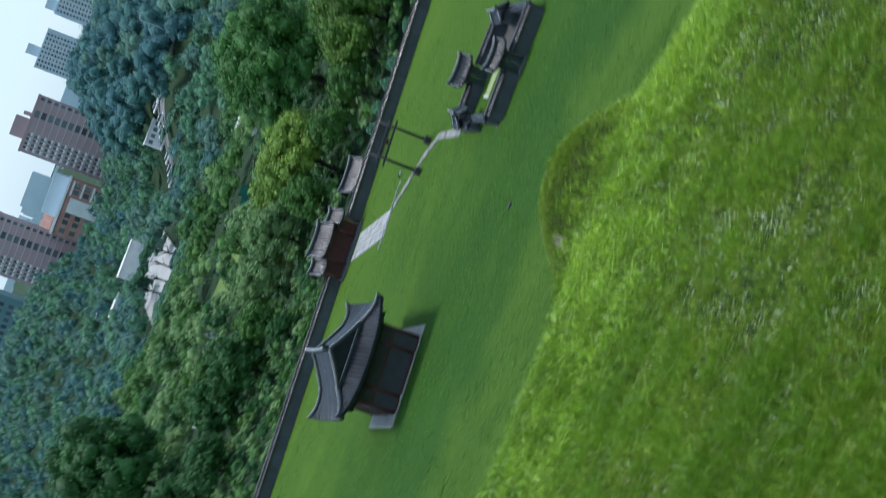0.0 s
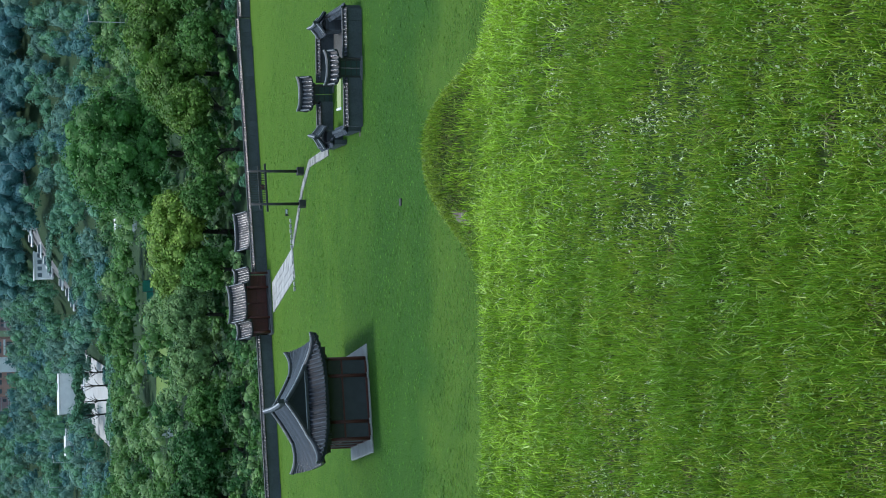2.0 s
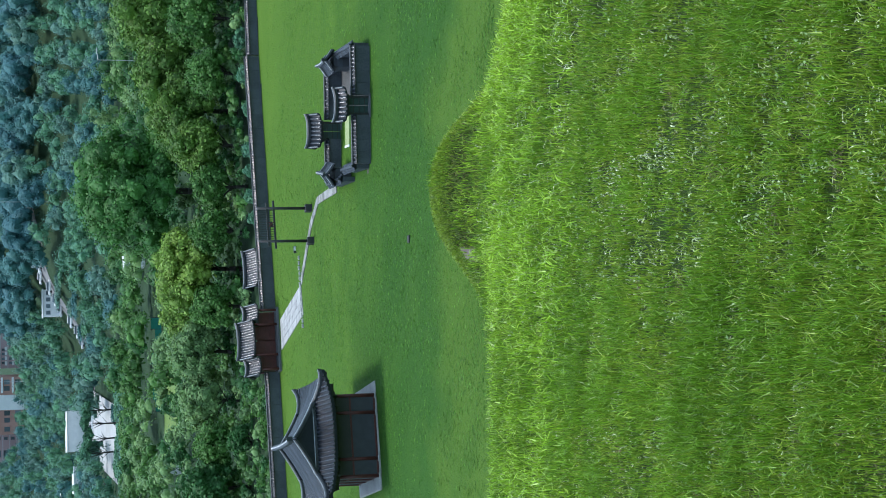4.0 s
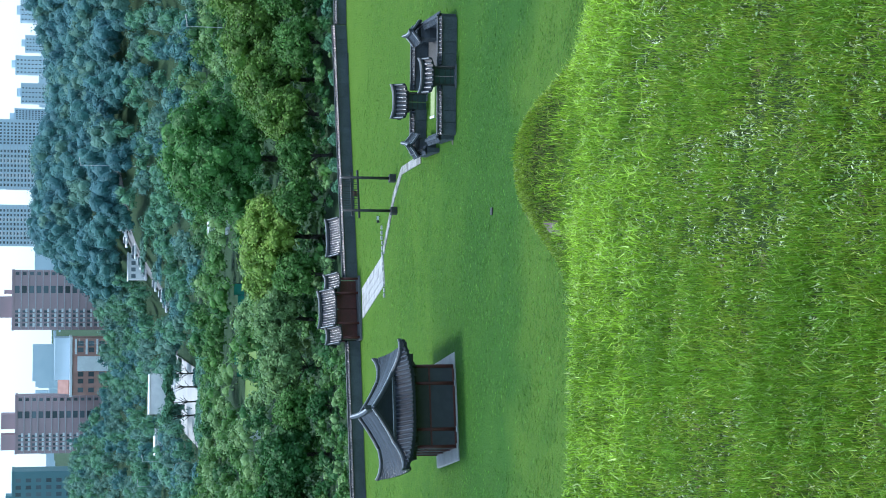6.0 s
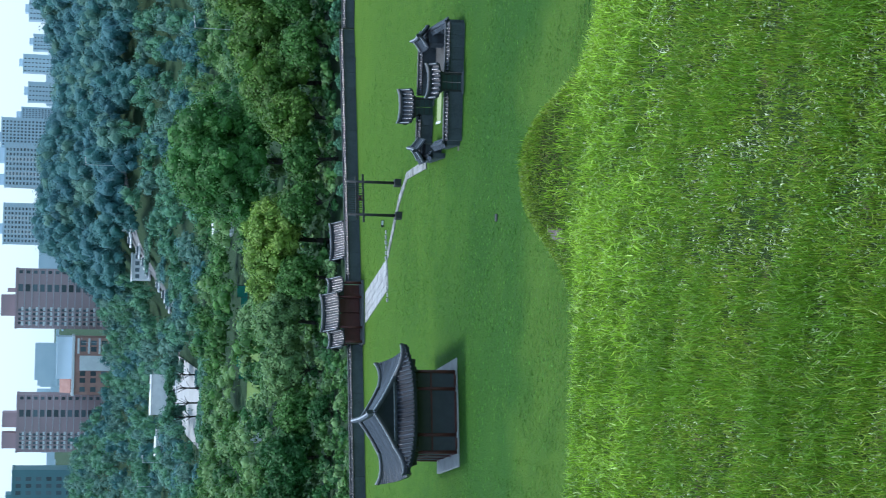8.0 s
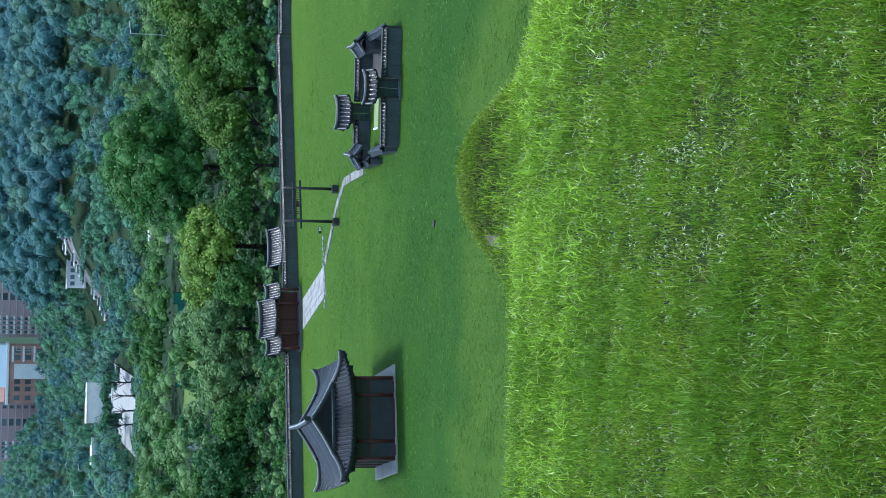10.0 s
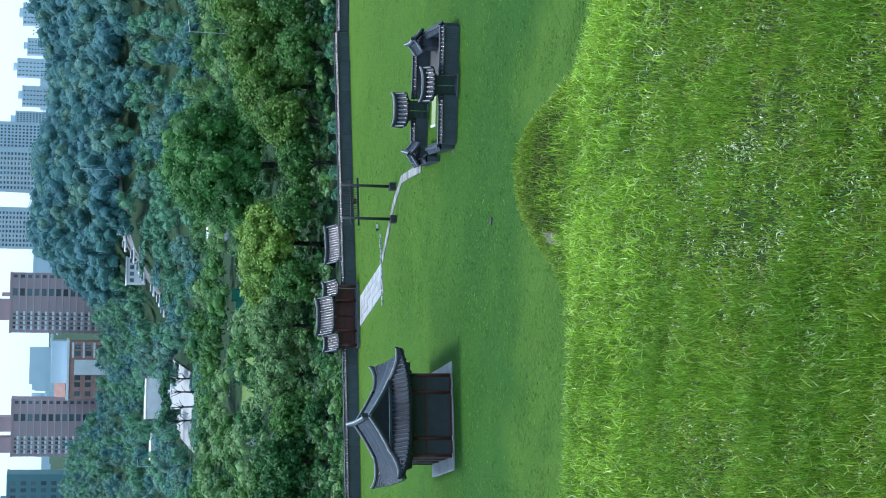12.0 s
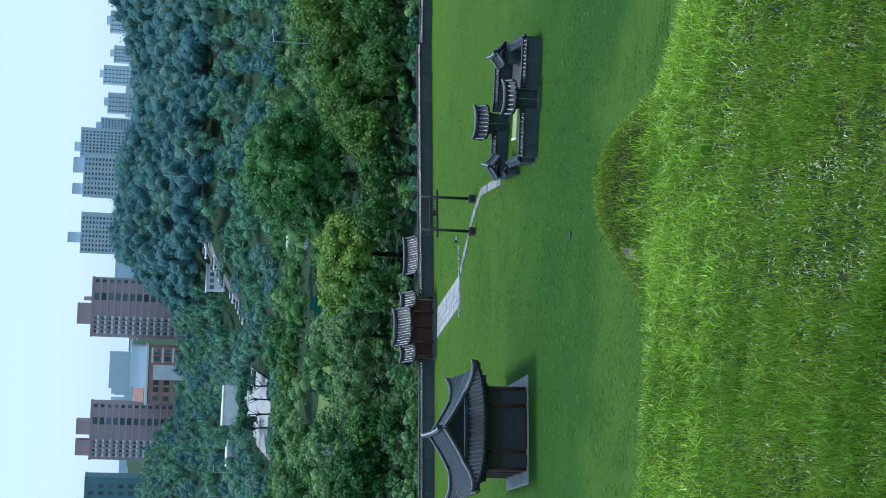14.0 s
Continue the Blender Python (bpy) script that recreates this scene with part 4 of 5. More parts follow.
# ---- valley: road, vehicles, buildings ----
asphalt_mat = material("asphalt", (0.2, 0.2, 0.2), 0.85, [(4.0, 0.5, (0.14, 0.14, 0.14))], 0.4, 8.0)
yard_mat = material("pale_concrete", (0.42, 0.42, 0.41), 0.85, [(5.0, 0.5, (0.3, 0.3, 0.29)), (0.8, 0.4, (0.46, 0.46, 0.45))], 0.3, 6.0)
net_mat = material("green_netting", (0.01, 0.2, 0.15), 0.6, [(2.0, 0.4, (0.015, 0.14, 0.11))])
meadow_mat = material("meadow", (0.12, 0.2, 0.035), 0.9, [(5.0, 0.5, (0.08, 0.16, 0.03)), (1.0, 0.4, (0.15, 0.2, 0.05))], 0.5, 4.0)
# brick made paler and bluer, with distance haze in its colour
brick_mat = material("hazed_apartment_brick", (0.4, 0.29, 0.3), 0.8, [(5.0, 0.4, (0.35, 0.26, 0.27))])
orange_mat = material("orange_brick", (0.42, 0.24, 0.2), 0.8, [(3.0, 0.4, (0.27, 0.13, 0.1))])
# distant walls in pale blue, haze put into their base colour
pale_wall_mat = material("pale_hazed_wall", (0.52, 0.63, 0.7), 0.7, [(9.0, 0.3, (0.46, 0.57, 0.64))])
haze_wall_mat = material("far_hazed_wall", (0.55, 0.66, 0.72), 0.8, [(30.0, 0.5, (0.45, 0.58, 0.65))], random_ob=0.1)
teal_wall_mat = material("teal_cladding", (0.1, 0.22, 0.24), 0.6, [(6.0, 0.4, (0.08, 0.18, 0.2))])
glass_mat = material("window_glass", (0.1, 0.13, 0.15), 0.15, [(3.0, 0.4, (0.08, 0.1, 0.11))], random_ob=0.5)


band_mat = material("concrete_band", (0.5, 0.5, 0.52), 0.8, [(6.0, 0.4, (0.42, 0.43, 0.45))])


def ribbon(name, line, half, mat, label, lift=0.15):
    """A strip that lies on the ground along a plan line."""
    verts, faces = [], []
    for i, (x, y) in enumerate(line):
        for s in (-half, half):
            verts.append((x, y + s, float(ground_height(x, y + s)) + lift))
    for i in range(len(line) - 1):
        faces.append((2 * i, 2 * i + 1, 2 * i + 3, 2 * i + 2))
    return tagged(new(name, mesh_from(name, verts, faces, mat)), label, "road", kind="structure")


ribbon("road", [(x, float(road_y(x))) for x in np.linspace(-80, 24, 60)], 4.5, asphalt_mat, "pale grey concrete road winding through the valley")
ribbon("yard", [(x, 434) for x in np.linspace(-47, -29, 12)], 41.0, yard_mat, "sunlit pale concrete yard among the valley trees", 0.08)
ribbon("meadow", [(x, 288) for x in np.linspace(-28, 2, 12)], 12.0, meadow_mat, "bright mown meadow behind the trees", 0.12)


def car(x, y, rz, mat, label):
    z = float(ground_height(x, y)) + 0.15
    t = thing("car", pose(x, y, z, 0, 0, rz), label, "car", "cars on the valley road")
    body = boxed((-2.2, -0.9, 0.3), (2.2, 0.9, 0.95), 0.15)
    part("body", body, mat, t)
    bm = boxed((-1.3, -0.8, 0.95), (1.2, 0.8, 1.5), 0.0)
    for v in bm.verts:
        if v.co.z > 1.2:
            v.co.x *= 0.72
            v.co.y *= 0.85
    part("cabin", bm, glass_mat, t, "dark glazed cabin")
    part("roof_panel", boxed((-0.9, -0.66, 1.5), (0.85, 0.66, 1.56), 0.02), mat, t)
    for u in (-1.35, 1.35):
        for v in (-0.9, 0.72):
            part("wheel", rod(bmesh.new(), (u, v, 0.33), (u, v + 0.18, 0.33), 0.33, 0.33, 12), dark_mat, t)


grey_paint = material("silver_paint", (0.5, 0.52, 0.54), 0.35, metal=0.4)
for k, x in enumerate(np.linspace(-62, 10, 26)):
    white = k % 3 != 1
    y = float(road_y(x)) + (-2.2, 2.0, -1.2)[k % 3]
    car(float(x), y, (4, 186, -6, 24)[k % 4], white_mat if white else grey_paint, "white car parked along the valley road" if white else "silver car parked along the valley road")


def shed(x, y, rz, w, d, h, mat, label, bays=4):
    z = float(ground_height(x, y))
    t = thing("building", pose(x, y, z, 0, 0, rz), label, "building")
    part("wall", boxed((-w / 2, -d / 2, -1), (w / 2, d / 2, h), 0.05), mat, t)
    part("door", boxed((w / 2 - 1.6, -d / 2 - 0.08, 0), (w / 2 - 0.5, -d / 2 + 0.02, 2.1)), glass_mat, t)
    part("roof", boxed((-w / 2 - 0.3, -d / 2 - 0.3, h), (w / 2 + 0.3, d / 2 + 0.3, h + 0.35), 0.08), ridge_mat if mat is not white_mat else white_mat, t)
    for k in range(bays):
        u = -w / 2 + w * (k + 0.5) / bays
        part("window", boxed((u - w / bays * 0.3, -d / 2 - 0.06, h * 0.45), (u + w / bays * 0.3, -d / 2 + 0.02, h * 0.8)), glass_mat, t)


shed(-41.0, 481, 4, 13.5, 6, 4.2, white_mat, "long blank white building by the road", 0)
for k, (x, y, h) in enumerate(((-29.5, 391, 8.5), (-32.5, 389, 9.0), (-36.0, 391, 8.0), (-39.0, 390, 9.0))):
    tree(x, y, h, 4.5, leaf_vale, "slender tree with a bare trunk before the white building", 14, 60, 0.32, 0.62, trunk=0.2)
shed(-55.0, 462, 4, 10.0, 6, 4.5, white_mat, "white shed among the valley trees", 3)
shed(4.5, 332, 10, 4.2, 4, 3.6, white_mat, "small white house among the valley trees", 2)
shed(12.0, 318, -8, 3.0, 3, 2.6, orange_mat, "small orange-roofed hut among the trees", 1)
shed(-30.0, 280, 12, 4.5, 3, 2.4, white_mat, "white shed at the edge of the meadow", 2)
shed(-38.0, 241, 6, 5.0, 3, 2.6, white_mat, "pale shed among the dark trees", 2)
shed(-24.0, 236, 6, 3.0, 2.5, 2.0, white_mat, "low white hut behind the trees", 1)
shed(5.5, 459, 6, 3.6, 3, 2.0, white_mat, "white roadside building below the hill", 5)
shed(-6.0, 461, 6, 7, 4, 3.2, white_mat, "white roadside building below the hill", 4)


def net_fence():
    t = thing("net_fence", pose(-15, 302, float(ground_height(-15, 302)), 0, 0, 8), "green netting fence on posts round the meadow", "fence")
    for k in range(9):
        part("fence_post", rod(bmesh.new(), (-8.5 + k * 2.1, 0, -0.3), (-8.5 + k * 2.1, 0, 2.1), 0.05, 0.05, 6), dark_mat, t)
    for k in range(8):
        part("net_panel", boxed((-8.45 + k * 2.1, -0.02, 0.1), (-6.45 + k * 2.1, 0.02, 1.5 + 0.45 * math.sin(k * 2.0))), net_mat, t)


net_fence()


def utility_pole(x, y, h, label="slim pale street lamp rising over the trees"):
    z = float(ground_height(x, y))
    t = thing("street_lamp", pose(x, y, z), label, "lamp")
    part("pole", rod(bmesh.new(), (0, 0, -0.3), (0, 0, h), 0.08, 0.05, 8), grey_paint, t)
    part("arm", rod(bmesh.new(), (0, 0, h - 0.2), (1.5, 0, h), 0.05, 0.04, 6), grey_paint, t)
    part("lamp_head", boxed((1.2, -0.12, h - 0.05), (1.9, 0.12, h + 0.1), 0.03), grey_paint, t)


utility_pole(19.5, 425, 17.0)
utility_pole(33.8, 262, 14.2)
utility_pole(-38.0, 660, 14)
utility_pole(-56.0, 440, 10)
utility_pole(-64.0, 452, 10)


# ---- apartment blocks ----
def apartment(x, y, w, d, z0, z1, floors, wall, label, rz=0, columns=(), group="", bands=True, top=None):
    """A slab block. columns: (from, to, kind) shares of the width, kind 'window' or 'balcony'."""
    t = thing("apartment_block", pose(x, y, 0, 0, 0, rz), label, "apartment block", group)
    part("wall", boxed((-w / 2, 0, z0), (w / 2, d, z1)), wall, t)
    fh = (z1 - z0) / floors
    part("parapet", boxed((-w / 2 - 0.2, -0.2, z1), (w / 2 + 0.2, d + 0.2, z1 + 0.9)), wall, t)
    for a, b, h in top or ((0.35, 0.75, 5.0),):
        part("machine_room", boxed((-w / 2 + a * w, d * 0.2, z1 + 0.9), (-w / 2 + b * w, d * 0.8, z1 + h)), wall, t)
    cache = {}
    for f in range(floors):
        z = z0 + f * fh
        if bands:
            part("floor_band", boxed((-w / 2 - 0.05, -0.22, z - 0.12), (w / 2 + 0.05, 0.0, z + 0.12)), band_mat, t)
        for a, b, kind in columns:
            key = (a, b, kind)
            if key not in cache:
                u0, u1 = -w / 2 + a * w, -w / 2 + b * w
                if kind == "window":
                    bm = boxed((u0, -0.1, fh * 0.3), (u1, 0.05, fh * 0.82))
                    mat = glass_mat
                elif kind == "rail":
                    bm = boxed((u0, -0.5, fh * 0.12), (u1, -0.4, fh * 0.42))
                    mat = white_mat
                else:
                    bm = boxed((u0, -0.08, fh * 0.25), (u1, 0.05, fh * 0.9))
                    mat = glass_mat
                o = part("balcony_rail" if kind == "rail" else "window", bm, mat, t)
                o.location.z = z
                cache[key] = o.data
            else:
                o = new("balcony_rail" if kind == "rail" else "window", cache[key])
                o.parent, o.location = t, (0, 0, z)
    return t


BRICK = [(0.07, 0.11, "window"), (0.14, 0.18, "window"), (0.22, 0.26, "window"), (0.29, 0.33, "window"), (0.05, 0.12, "rail"), (0.14, 0.2, "rail"), (0.22, 0.28, "rail"), (0.3, 0.36, "rail"), (0.62, 0.74, "balcony"), (0.92, 0.97, "window")]
TOPS = ((0.2, 0.55, 6.5), (0.6, 0.66, 4.0))
apartment(-23.2, 711, 24.5, 14, 4.0, 47.3, 15, brick_mat, "brick-red slab apartment block with white floor bands", 0, BRICK, "brick apartment blocks", top=TOPS)
apartment(-74.5, 711, 23.5, 14, 4.0, 45.6, 15, brick_mat, "brick-red slab apartment block with white floor bands", 0, BRICK, "brick apartment blocks", top=((0.05, 0.32, 6.5), (0.42, 0.68, 6.5)))
PALE = [(0.06 + 0.11 * k, 0.12 + 0.11 * k, "window") for k in range(8)]
PALE2 = PALE + [(0.24, 0.36, "rail"), (0.58, 0.7, "rail")]
apartment(15.5, 1500, 36, 20, 10, 74, 22, pale_wall_mat, "distant apartment tower with haze put into its pale colour", 0, PALE2, "pale towers", True, ((0.25, 0.5, 12),))
apartment(66.0, 1500, 38, 20, 10, 74, 22, pale_wall_mat, "distant apartment tower with haze put into its pale colour", 0, PALE2, "pale towers", True, ((0.05, 0.3, 10), (0.55, 0.9, 10)))
apartment(95.0, 1510, 26, 20, 10, 78, 22, pale_wall_mat, "distant apartment tower with haze put into its pale colour", 0, PALE, "pale towers", False, ((0.2, 0.5, 6),))
apartment(112.0, 1540, 16, 20, 10, 62, 19, pale_wall_mat, "distant apartment tower with haze put into its pale colour", 0, PALE, "pale towers", False)
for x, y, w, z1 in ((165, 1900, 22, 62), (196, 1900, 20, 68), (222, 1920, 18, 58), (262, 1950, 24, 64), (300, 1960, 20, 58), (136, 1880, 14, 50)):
    apartment(x, y, w, 18, 5, z1, 16, haze_wall_mat, "horizon tower block with haze put into its pale colour", 0, PALE[::2], "horizon towers", False)
apartment(-114.0, 760, 28, 16, 4, 47.5, 10, teal_wall_mat, "blue-green clad office block with small windows", 0, PALE, "", False, ((0.35, 0.6, 3.5),))
mast = thing("roof_mast", pose(-113.0, 764, 47.5), "thin lattice mast on the green office block", "mast")
part("mast", rod(bmesh.new(), (0, 0, 0), (0, 0, 24), 0.3, 0.1, 6), grey_paint, mast)
part("mast_arm", rod(bmesh.new(), (-0.8, 0, 10), (0.8, 0, 10), 0.12, 0.12, 6), grey_paint, mast)
mast2 = thing("roof_mast", pose(24.0, 1480, 40), "tall thin mast on the wooded ridge", "mast")
part("mast", rod(bmesh.new(), (22, 0, 0), (22, 0, 28), 0.7, 0.4, 6), grey_paint, mast2)


def school(x, y):
    t = thing("school", pose(x, y, 0), "orange-brick school with a white stair block", "school")
    part("wall", boxed((-14, 0, 4), (9, 16, 24)), orange_mat, t)
    part("stair_block", boxed((-4.2, -0.8, 6), (1.8, 6, 22)), white_mat, t, "white rendered stair block")
    part("roof_slab", boxed((-14.6, -0.6, 24), (9.6, 16.6, 25)), white_mat, t)
    part("upper_storey", boxed((-8, 4, 25), (9, 16, 31)), pale_wall_mat, t)
    part("pitched_roof", rod(bmesh.new(), (-14, 10, 25.4), (-2, 10, 25.4), 4.2, 4.2, 4), orange_mat, t, "orange pitched roof")
    for f in range(4):
        for u in (-12.8, -9.2, -6.4, 3.4, 6.0):
            part("window", boxed((u, -0.1, 7 + f * 4.2), (u + 1.9, 0.05, 9.2 + f * 4.2)), glass_mat, t)
        part("window_band", boxed((2.6, -0.35, 9.6 + f * 4.2), (8.8, -0.02, 10.4 + f * 4.2)), white_mat, t)


school(-47.0, 694)


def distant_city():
    """Blocks on the horizon, pale with painted haze, as one mass."""
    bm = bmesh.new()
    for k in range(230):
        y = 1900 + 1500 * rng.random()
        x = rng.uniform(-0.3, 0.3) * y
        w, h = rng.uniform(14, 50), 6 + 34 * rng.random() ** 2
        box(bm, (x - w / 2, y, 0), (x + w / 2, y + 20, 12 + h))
    tagged(part("distant_city", bm, haze_wall_mat), "low city blocks along the horizon, pale with painted haze", "city", kind="stuff")


distant_city()


# ---- tufts of the far lawn ----
def lawn_tufts(name, count, mat, label, y0, y1, seed, bias):
    y = y0 + (y1 - y0) * rng.random(count) ** bias
    x = rng.uniform(-1, 1, count) * 0.27 * y
    m = patchy(x * 0.6, y, 0.16, seed) + 0.7 * patchy(x, y, 0.6, seed + 2) + 0.5 * patchy(x, y, 1.7, seed) > rng.uniform(-0.6, 0.9, count)
    m &= ~((np.abs(x + 14.2) < 5.2) & (np.abs(y - 146) < 5.2)) & ~((x > 8.5) & (x < 21.2) & (y > 143) & (y < 155.3)) & (y < 191 + 0.28 * x)
    m &= ~((np.abs(x + 8.1 - 0.34 * (187 - y) - 1.6) < 2.4) & (y > 174) & (y < 189))
    x, y = x[m], y[m]
    n = len(x)
    a = rng.uniform(-0.35, 0.35, n)
    w, h = rng.uniform(0.08, 0.32, n), rng.uniform(0.012, 0.035, n)
    z = ground_height(x, y) - 0.01
    c, sn = np.cos(a) * w, np.sin(a) * w
    v = np.stack([np.stack([x - c, y - sn, z], 1), np.stack([x + c, y + sn, z], 1), np.stack([x + rng.normal(0, 0.05, n), y + rng.normal(0, 0.08, n), z + h], 1)], 1)
    tagged(new(name, poly_mesh(name, v.reshape(-1, 3), 3, mat)), label, "grass", kind="stuff")


WAVES = rng.normal(size=(7, 2))
PHASES = rng.uniform(0, 6.3, 7)


def patchy(x, y, scale, seed=0.0):
    """Uneven patches about a metre over scale wide, between -1 and 1."""
    total = 0
    for k in range(7):
        total = total + np.sin((WAVES[k, 0] * x + WAVES[k, 1] * y) * scale * (0.6 + 0.25 * k) + PHASES[k] + seed * (k + 1.3))
    return np.tanh(total / 2.2)


lawn_tufts("lawn_tufts", 130000, lawn_dark_mat, "lush dark tufts in the mown lawn", 108, 195, 1.0, 1.5)
lawn_tufts("lawn_tufts", 110000, lawn_fresh_mat, "fresh green tufts in the mown lawn", 108, 195, 3.0, 0.9)


# ---- grass of the near slope ----
def blades(points, length, width, lean, heading=None):
    """Bent blades of grass, two triangles each."""
    n = len(points)
    z = ground_height(points[:, 0], points[:, 1])
    p = np.stack([points[:, 0], points[:, 1], z - 0.004], 1)
    a = rng.uniform(0, 2 * math.pi, n)
    side = np.stack([np.cos(a), np.sin(a), np.zeros(n)], 1)
    b = rng.uniform(0, 2 * math.pi, n) if heading is None else heading
    out = np.stack([np.cos(b), np.sin(b), np.zeros(n)], 1) * lean[:, None]
    up = np.array([0, 0, 1.0])
    L, W = length[:, None], width[:, None] / 2
    mid = p + up * L * 0.55 + out * L * 0.28
    tip = p + up * L * (1 - 0.45 * np.minimum(lean, 1.6)[:, None]) + out * L * 0.95
    q = [p, mid - side * W, mid + side * W, mid - side * W, mid + side * W, tip]
    return np.stack(q, 1).reshape(-1, 3)


def slope_points(n, y0, y1):
    """Points on the slope, thinning with distance."""
    y = y0 * (y1 / y0) ** rng.random(n)
    x = rng.uniform(-1, 1, n) * (0.27 * y + 0.5)
    return np.stack([x, y], 1)


# bare spots where the turf has died back
SPOTS = slope_points(46, 3.2, 8.5)
SPOT_R = rng.uniform(0.02, 0.05, len(SPOTS)) * (0.6 + 0.13 * SPOTS[:, 1])


def bareness(p):
    """1 in the middle of a bare spot, 0 outside."""
    best = np.zeros(len(p))
    for c, r in zip(SPOTS, SPOT_R):
        best = np.maximum(best, 1 - np.hypot((p[:, 0] - c[0]) / 1.6, p[:, 1] - c[1]) / r)
    return np.clip(best * 1.6, 0, 1)


tufts = slope_points(27000, 2.9, 19.0)
tufts = tufts[bareness(tufts) < rng.random(len(tufts))]
vigour = 0.6 * patchy(tufts[:, 0], tufts[:, 1], 2.3, 6.0) + 0.6 * patchy(tufts[:, 0], tufts[:, 1], 8.0, 2.0)
count = np.clip(rng.poisson(np.maximum(13 + 8 * vigour, 3)), 2, 30)
owner = np.repeat(np.arange(len(tufts)), count)
spread = rng.normal(0, 1, (len(owner), 2)) * (0.013 + 0.0035 * tufts[owner, 1])[:, None]
p = tufts[owner] + spread
face = rng.uniform(0, 6.28, len(tufts))
head = np.where(rng.random(len(owner)) < 0.55, face[owner] + rng.normal(0, 0.6, len(owner)), np.arctan2(spread[:, 1], spread[:, 0]))
tall = rng.uniform(0.035, 0.1, len(owner)) * np.clip(1 + 0.45 * vigour + rng.normal(0, 0.2, len(tufts)), 0.4, 1.9)[owner]
bend = np.clip(rng.normal(0.3, 0.25, len(owner)) + 0.12 * rng.normal(0, 1, len(tufts))[owner], 0.03, 1.5)
lush = (rng.random(len(tufts)) < 0.62 + 0.4 * vigour)[owner]
for name, mask, mat, label in (("grass", lush, grass_mat, "dense tufted green grass of the near slope"), ("yellow_grass", ~lush, grass_yellow_mat, "yellow-green grass tufts of the near slope")):
    q = p[mask]
    tagged(new(name, poly_mesh(name, blades(q, np.clip(tall[mask], 0.02, 0.16), 0.0023 + 0.0004 * q[:, 1], bend[mask], head[mask]), 3, mat)), label, "grass", kind="stuff")
# dead litter in the bare spots
owner = np.repeat(np.arange(len(SPOTS)), 60)
p = SPOTS[owner] + rng.normal(0, 0.5, (len(owner), 2)) * SPOT_R[owner][:, None] * np.array([1.6, 1.0])
tagged(new("dead_litter", poly_mesh("dead_litter", blades(p, rng.uniform(0.02, 0.06, len(p)), 0.004 + 0.0005 * p[:, 1], rng.uniform(0.9, 1.7, len(p))), 3, dry_mat)), "dead brown litter in bare spots of the turf", "grass", kind="stuff")
p = slope_points(80000, 8.6, 15.5)
keep = rng.random(len(p)) < np.clip(0.35 + 0.25 * p[:, 0] + 0.7 * patchy(p[:, 0], p[:, 1], 2.2, 1.0), 0.05, 1) * smooth_step(8.8, 12.5, p[:, 1])
p = p[keep]
tagged(new("long_grass", poly_mesh("long_grass", blades(p, rng.uniform(0.08, 0.2, len(p)), rng.uniform(0.007, 0.012, len(p)), rng.uniform(0.1, 1.0, len(p))), 3, grass_tall_mat)), "long bright green grass along the brow of the slope", "grass", kind="stuff")
p = np.stack([rng.uniform(-4.2, 0.4, 5200), rng.normal(13.2, 0.7, 5200)], 1)
p = p[rng.random(len(p)) < 0.5 + 0.5 * patchy(p[:, 0], p[:, 1], 2.6, 8.0)]
tagged(new("crest_grass", poly_mesh("crest_grass", blades(p, rng.uniform(0.06, 0.17, len(p)), rng.uniform(0.006, 0.01, len(p)), rng.uniform(0.1, 1.0, len(p))), 3, grass_tall_mat)), "longer bright blades fringing the crest", "grass", kind="stuff")
p = slope_points(42000, 2.9, 17.0)
keep = rng.random(len(p)) < np.clip(patchy(p[:, 0], p[:, 1], 2.6, 4.0) - 0.2, 0.02, 0.5)
p = p[keep]
tagged(new("dry_grass", poly_mesh("dry_grass", blades(p, rng.uniform(0.03, 0.07, len(p)), 0.003 + 0.0003 * p[:, 1], rng.uniform(0.4, 1.5, len(p))), 3, dry_mat)), "withered brown grass between the green", "grass", kind="stuff")
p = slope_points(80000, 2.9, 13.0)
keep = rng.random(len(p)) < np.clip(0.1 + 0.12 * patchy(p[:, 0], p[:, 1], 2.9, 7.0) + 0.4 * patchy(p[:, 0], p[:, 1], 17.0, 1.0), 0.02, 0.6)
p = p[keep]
tagged(new("pale_blades", poly_mesh("pale_blades", blades(p, rng.uniform(0.02, 0.045, len(p)), 0.0042 + 0.0005 * p[:, 1], rng.uniform(0.3, 1.5, len(p))), 3, pale_mat)), "pale glossy bent blades with glints put into the colour", "grass", kind="stuff")
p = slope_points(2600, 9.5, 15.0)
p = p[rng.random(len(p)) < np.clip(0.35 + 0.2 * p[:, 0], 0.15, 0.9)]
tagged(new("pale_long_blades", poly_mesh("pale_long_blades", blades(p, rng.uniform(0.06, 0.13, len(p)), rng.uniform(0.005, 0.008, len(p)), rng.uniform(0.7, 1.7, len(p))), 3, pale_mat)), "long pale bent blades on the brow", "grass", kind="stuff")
p = slope_points(30000, 2.9, 13.0)
p = p[rng.random(len(p)) < np.clip(0.3 + 0.5 * patchy(p[:, 0], p[:, 1], 2.4, 9.0) + 0.4 * patchy(p[:, 0], p[:, 1], 7.0, 4.0), 0.03, 0.9)]
c = np.stack([p[:, 0], p[:, 1], ground_height(p[:, 0], p[:, 1]) + rng.uniform(0.02, 0.06, len(p))], 1)
tilt = unit(np.array([0, 0, 1.0]) + rng.normal(size=c.shape) * 0.6)
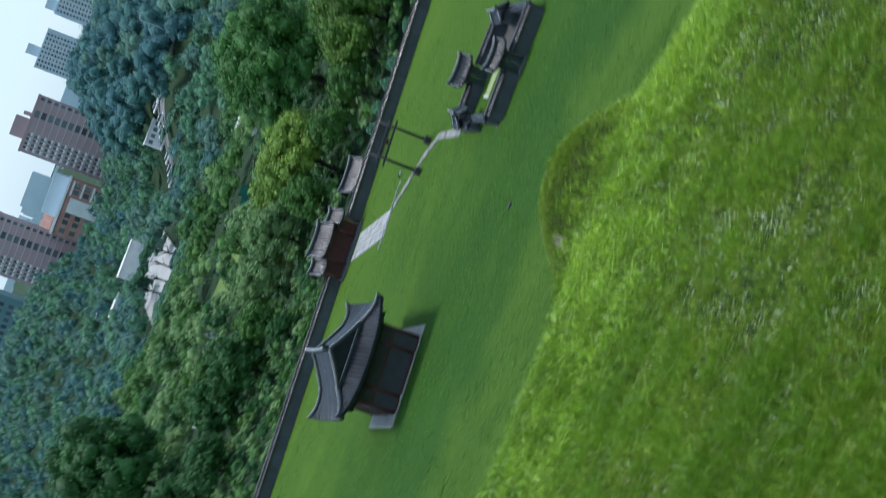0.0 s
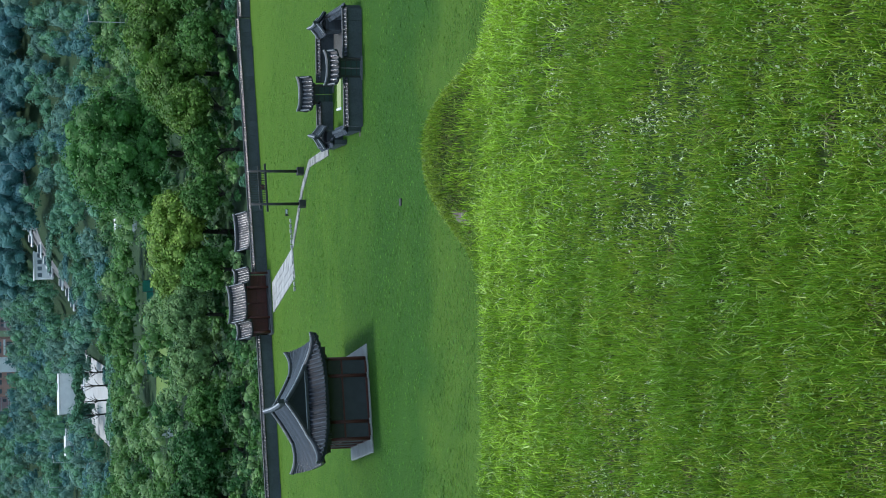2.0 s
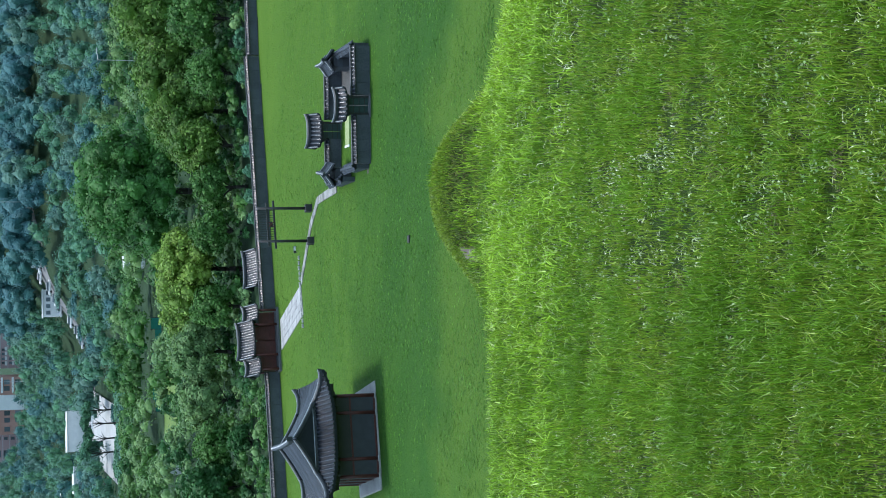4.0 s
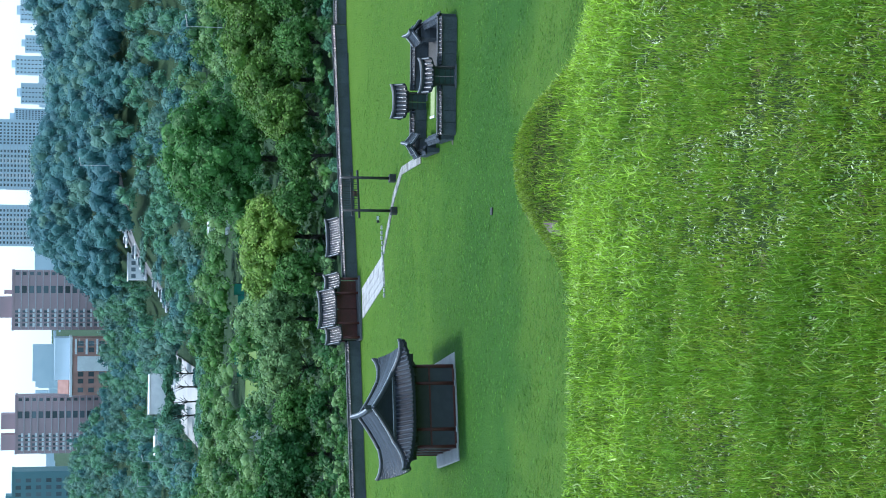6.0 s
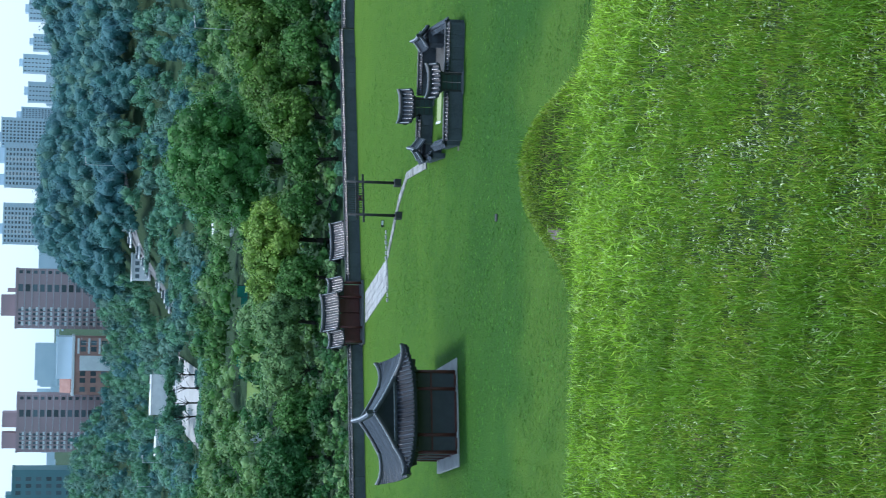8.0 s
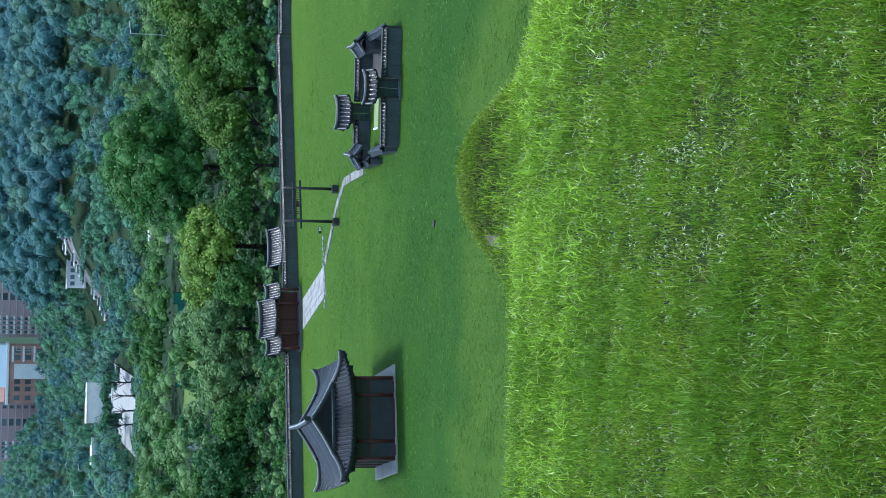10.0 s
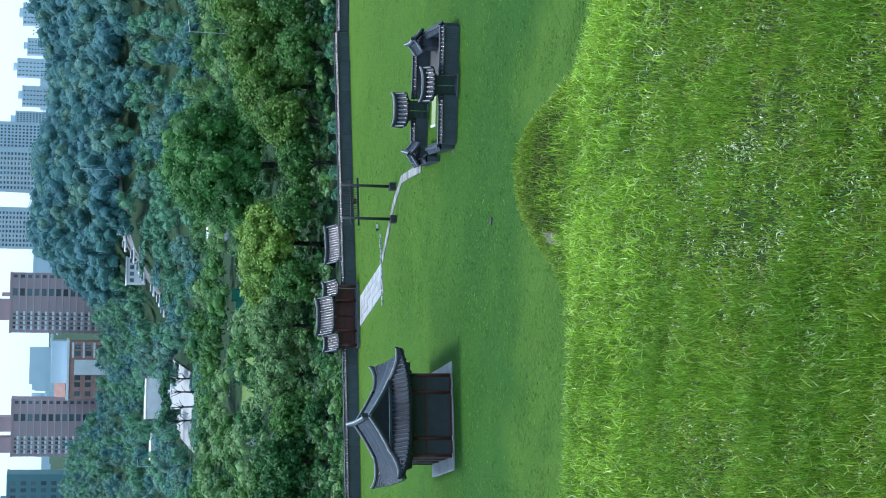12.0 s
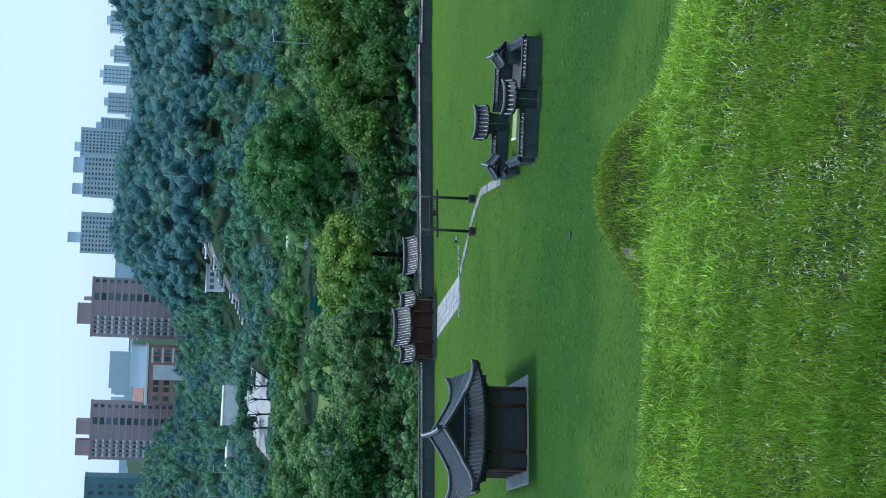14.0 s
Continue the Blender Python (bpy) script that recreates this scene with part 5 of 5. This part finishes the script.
tagged(new("clover", poly_mesh("clover", leaf_quads(c, tilt, 0.0045 + 0.0004 * p[:, 1]), 4, clover_mat)), "small pale clover leaves among the grass", "clover", kind="stuff")
p = np.stack([rng.uniform(-0.6, 2.4, 30000), rng.uniform(14.6, 17.6, 30000)], 1)
p = p[np.hypot((p[:, 0] - 0.2) / 0.14, (p[:, 1] - 15.5) / 0.3) > 1]
tagged(new("bump_grass", poly_mesh("bump_grass", blades(p, rng.uniform(0.03, 0.08, len(p)), np.full(len(p), 0.006), rng.uniform(0.1, 1.0, len(p))), 3, bump_mat)), "short green grass over the turf bump", "grass", kind="stuff")
# lighter yellow blades paint the lit fringe along the bump's rim
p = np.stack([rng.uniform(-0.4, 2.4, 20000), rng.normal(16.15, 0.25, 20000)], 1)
tagged(new("rim_grass", poly_mesh("rim_grass", blades(p, rng.uniform(0.04, 0.09, len(p)), np.full(len(p), 0.009), rng.uniform(0.1, 0.9, len(p))), 3, grass_yellow_mat)), "grass on the turf bump's rim with its lit edge put into the colour", "grass", kind="stuff")
# withered growth on the face of the turf bump
p = np.stack([rng.uniform(-0.1, 1.75, 1900), rng.normal(15.4, 0.2, 1900)], 1)
tagged(new("withered_turf", poly_mesh("withered_turf", blades(p, rng.uniform(0.03, 0.08, len(p)), np.full(len(p), 0.008), rng.uniform(0.3, 1.6, len(p))), 3, dry_mat)), "withered brown growth on the turf bump", "grass", kind="stuff")


def earth_patch():
    verts, faces, n = [], [], 14
    for i in range(n + 1):
        for j in range(n + 1):
            u, v = i / n * 2 - 1, j / n * 2 - 1
            x, y = 0.2 + 0.085 * u, 15.5 + 0.25 * v + 0.06 * u
            edge = max(abs(u), abs(v))
            rough = 0.02 * noise.noise((x * 14, y * 14, 0)) + 0.03 * (1 - edge) - 0.05 * edge**6
            verts.append((x, y, float(ground_height(x, y)) + 0.03 + rough))
    for i in range(n):
        for j in range(n):
            a = i * (n + 1) + j
            faces.append((a, a + 1, a + n + 2, a + n + 1))
    tagged(new("bare_patch", mesh_from("bare_patch", verts, faces, earth_mat, True)), "bare crumbling earth on the turf bump", "soil", kind="structure")


earth_patch()
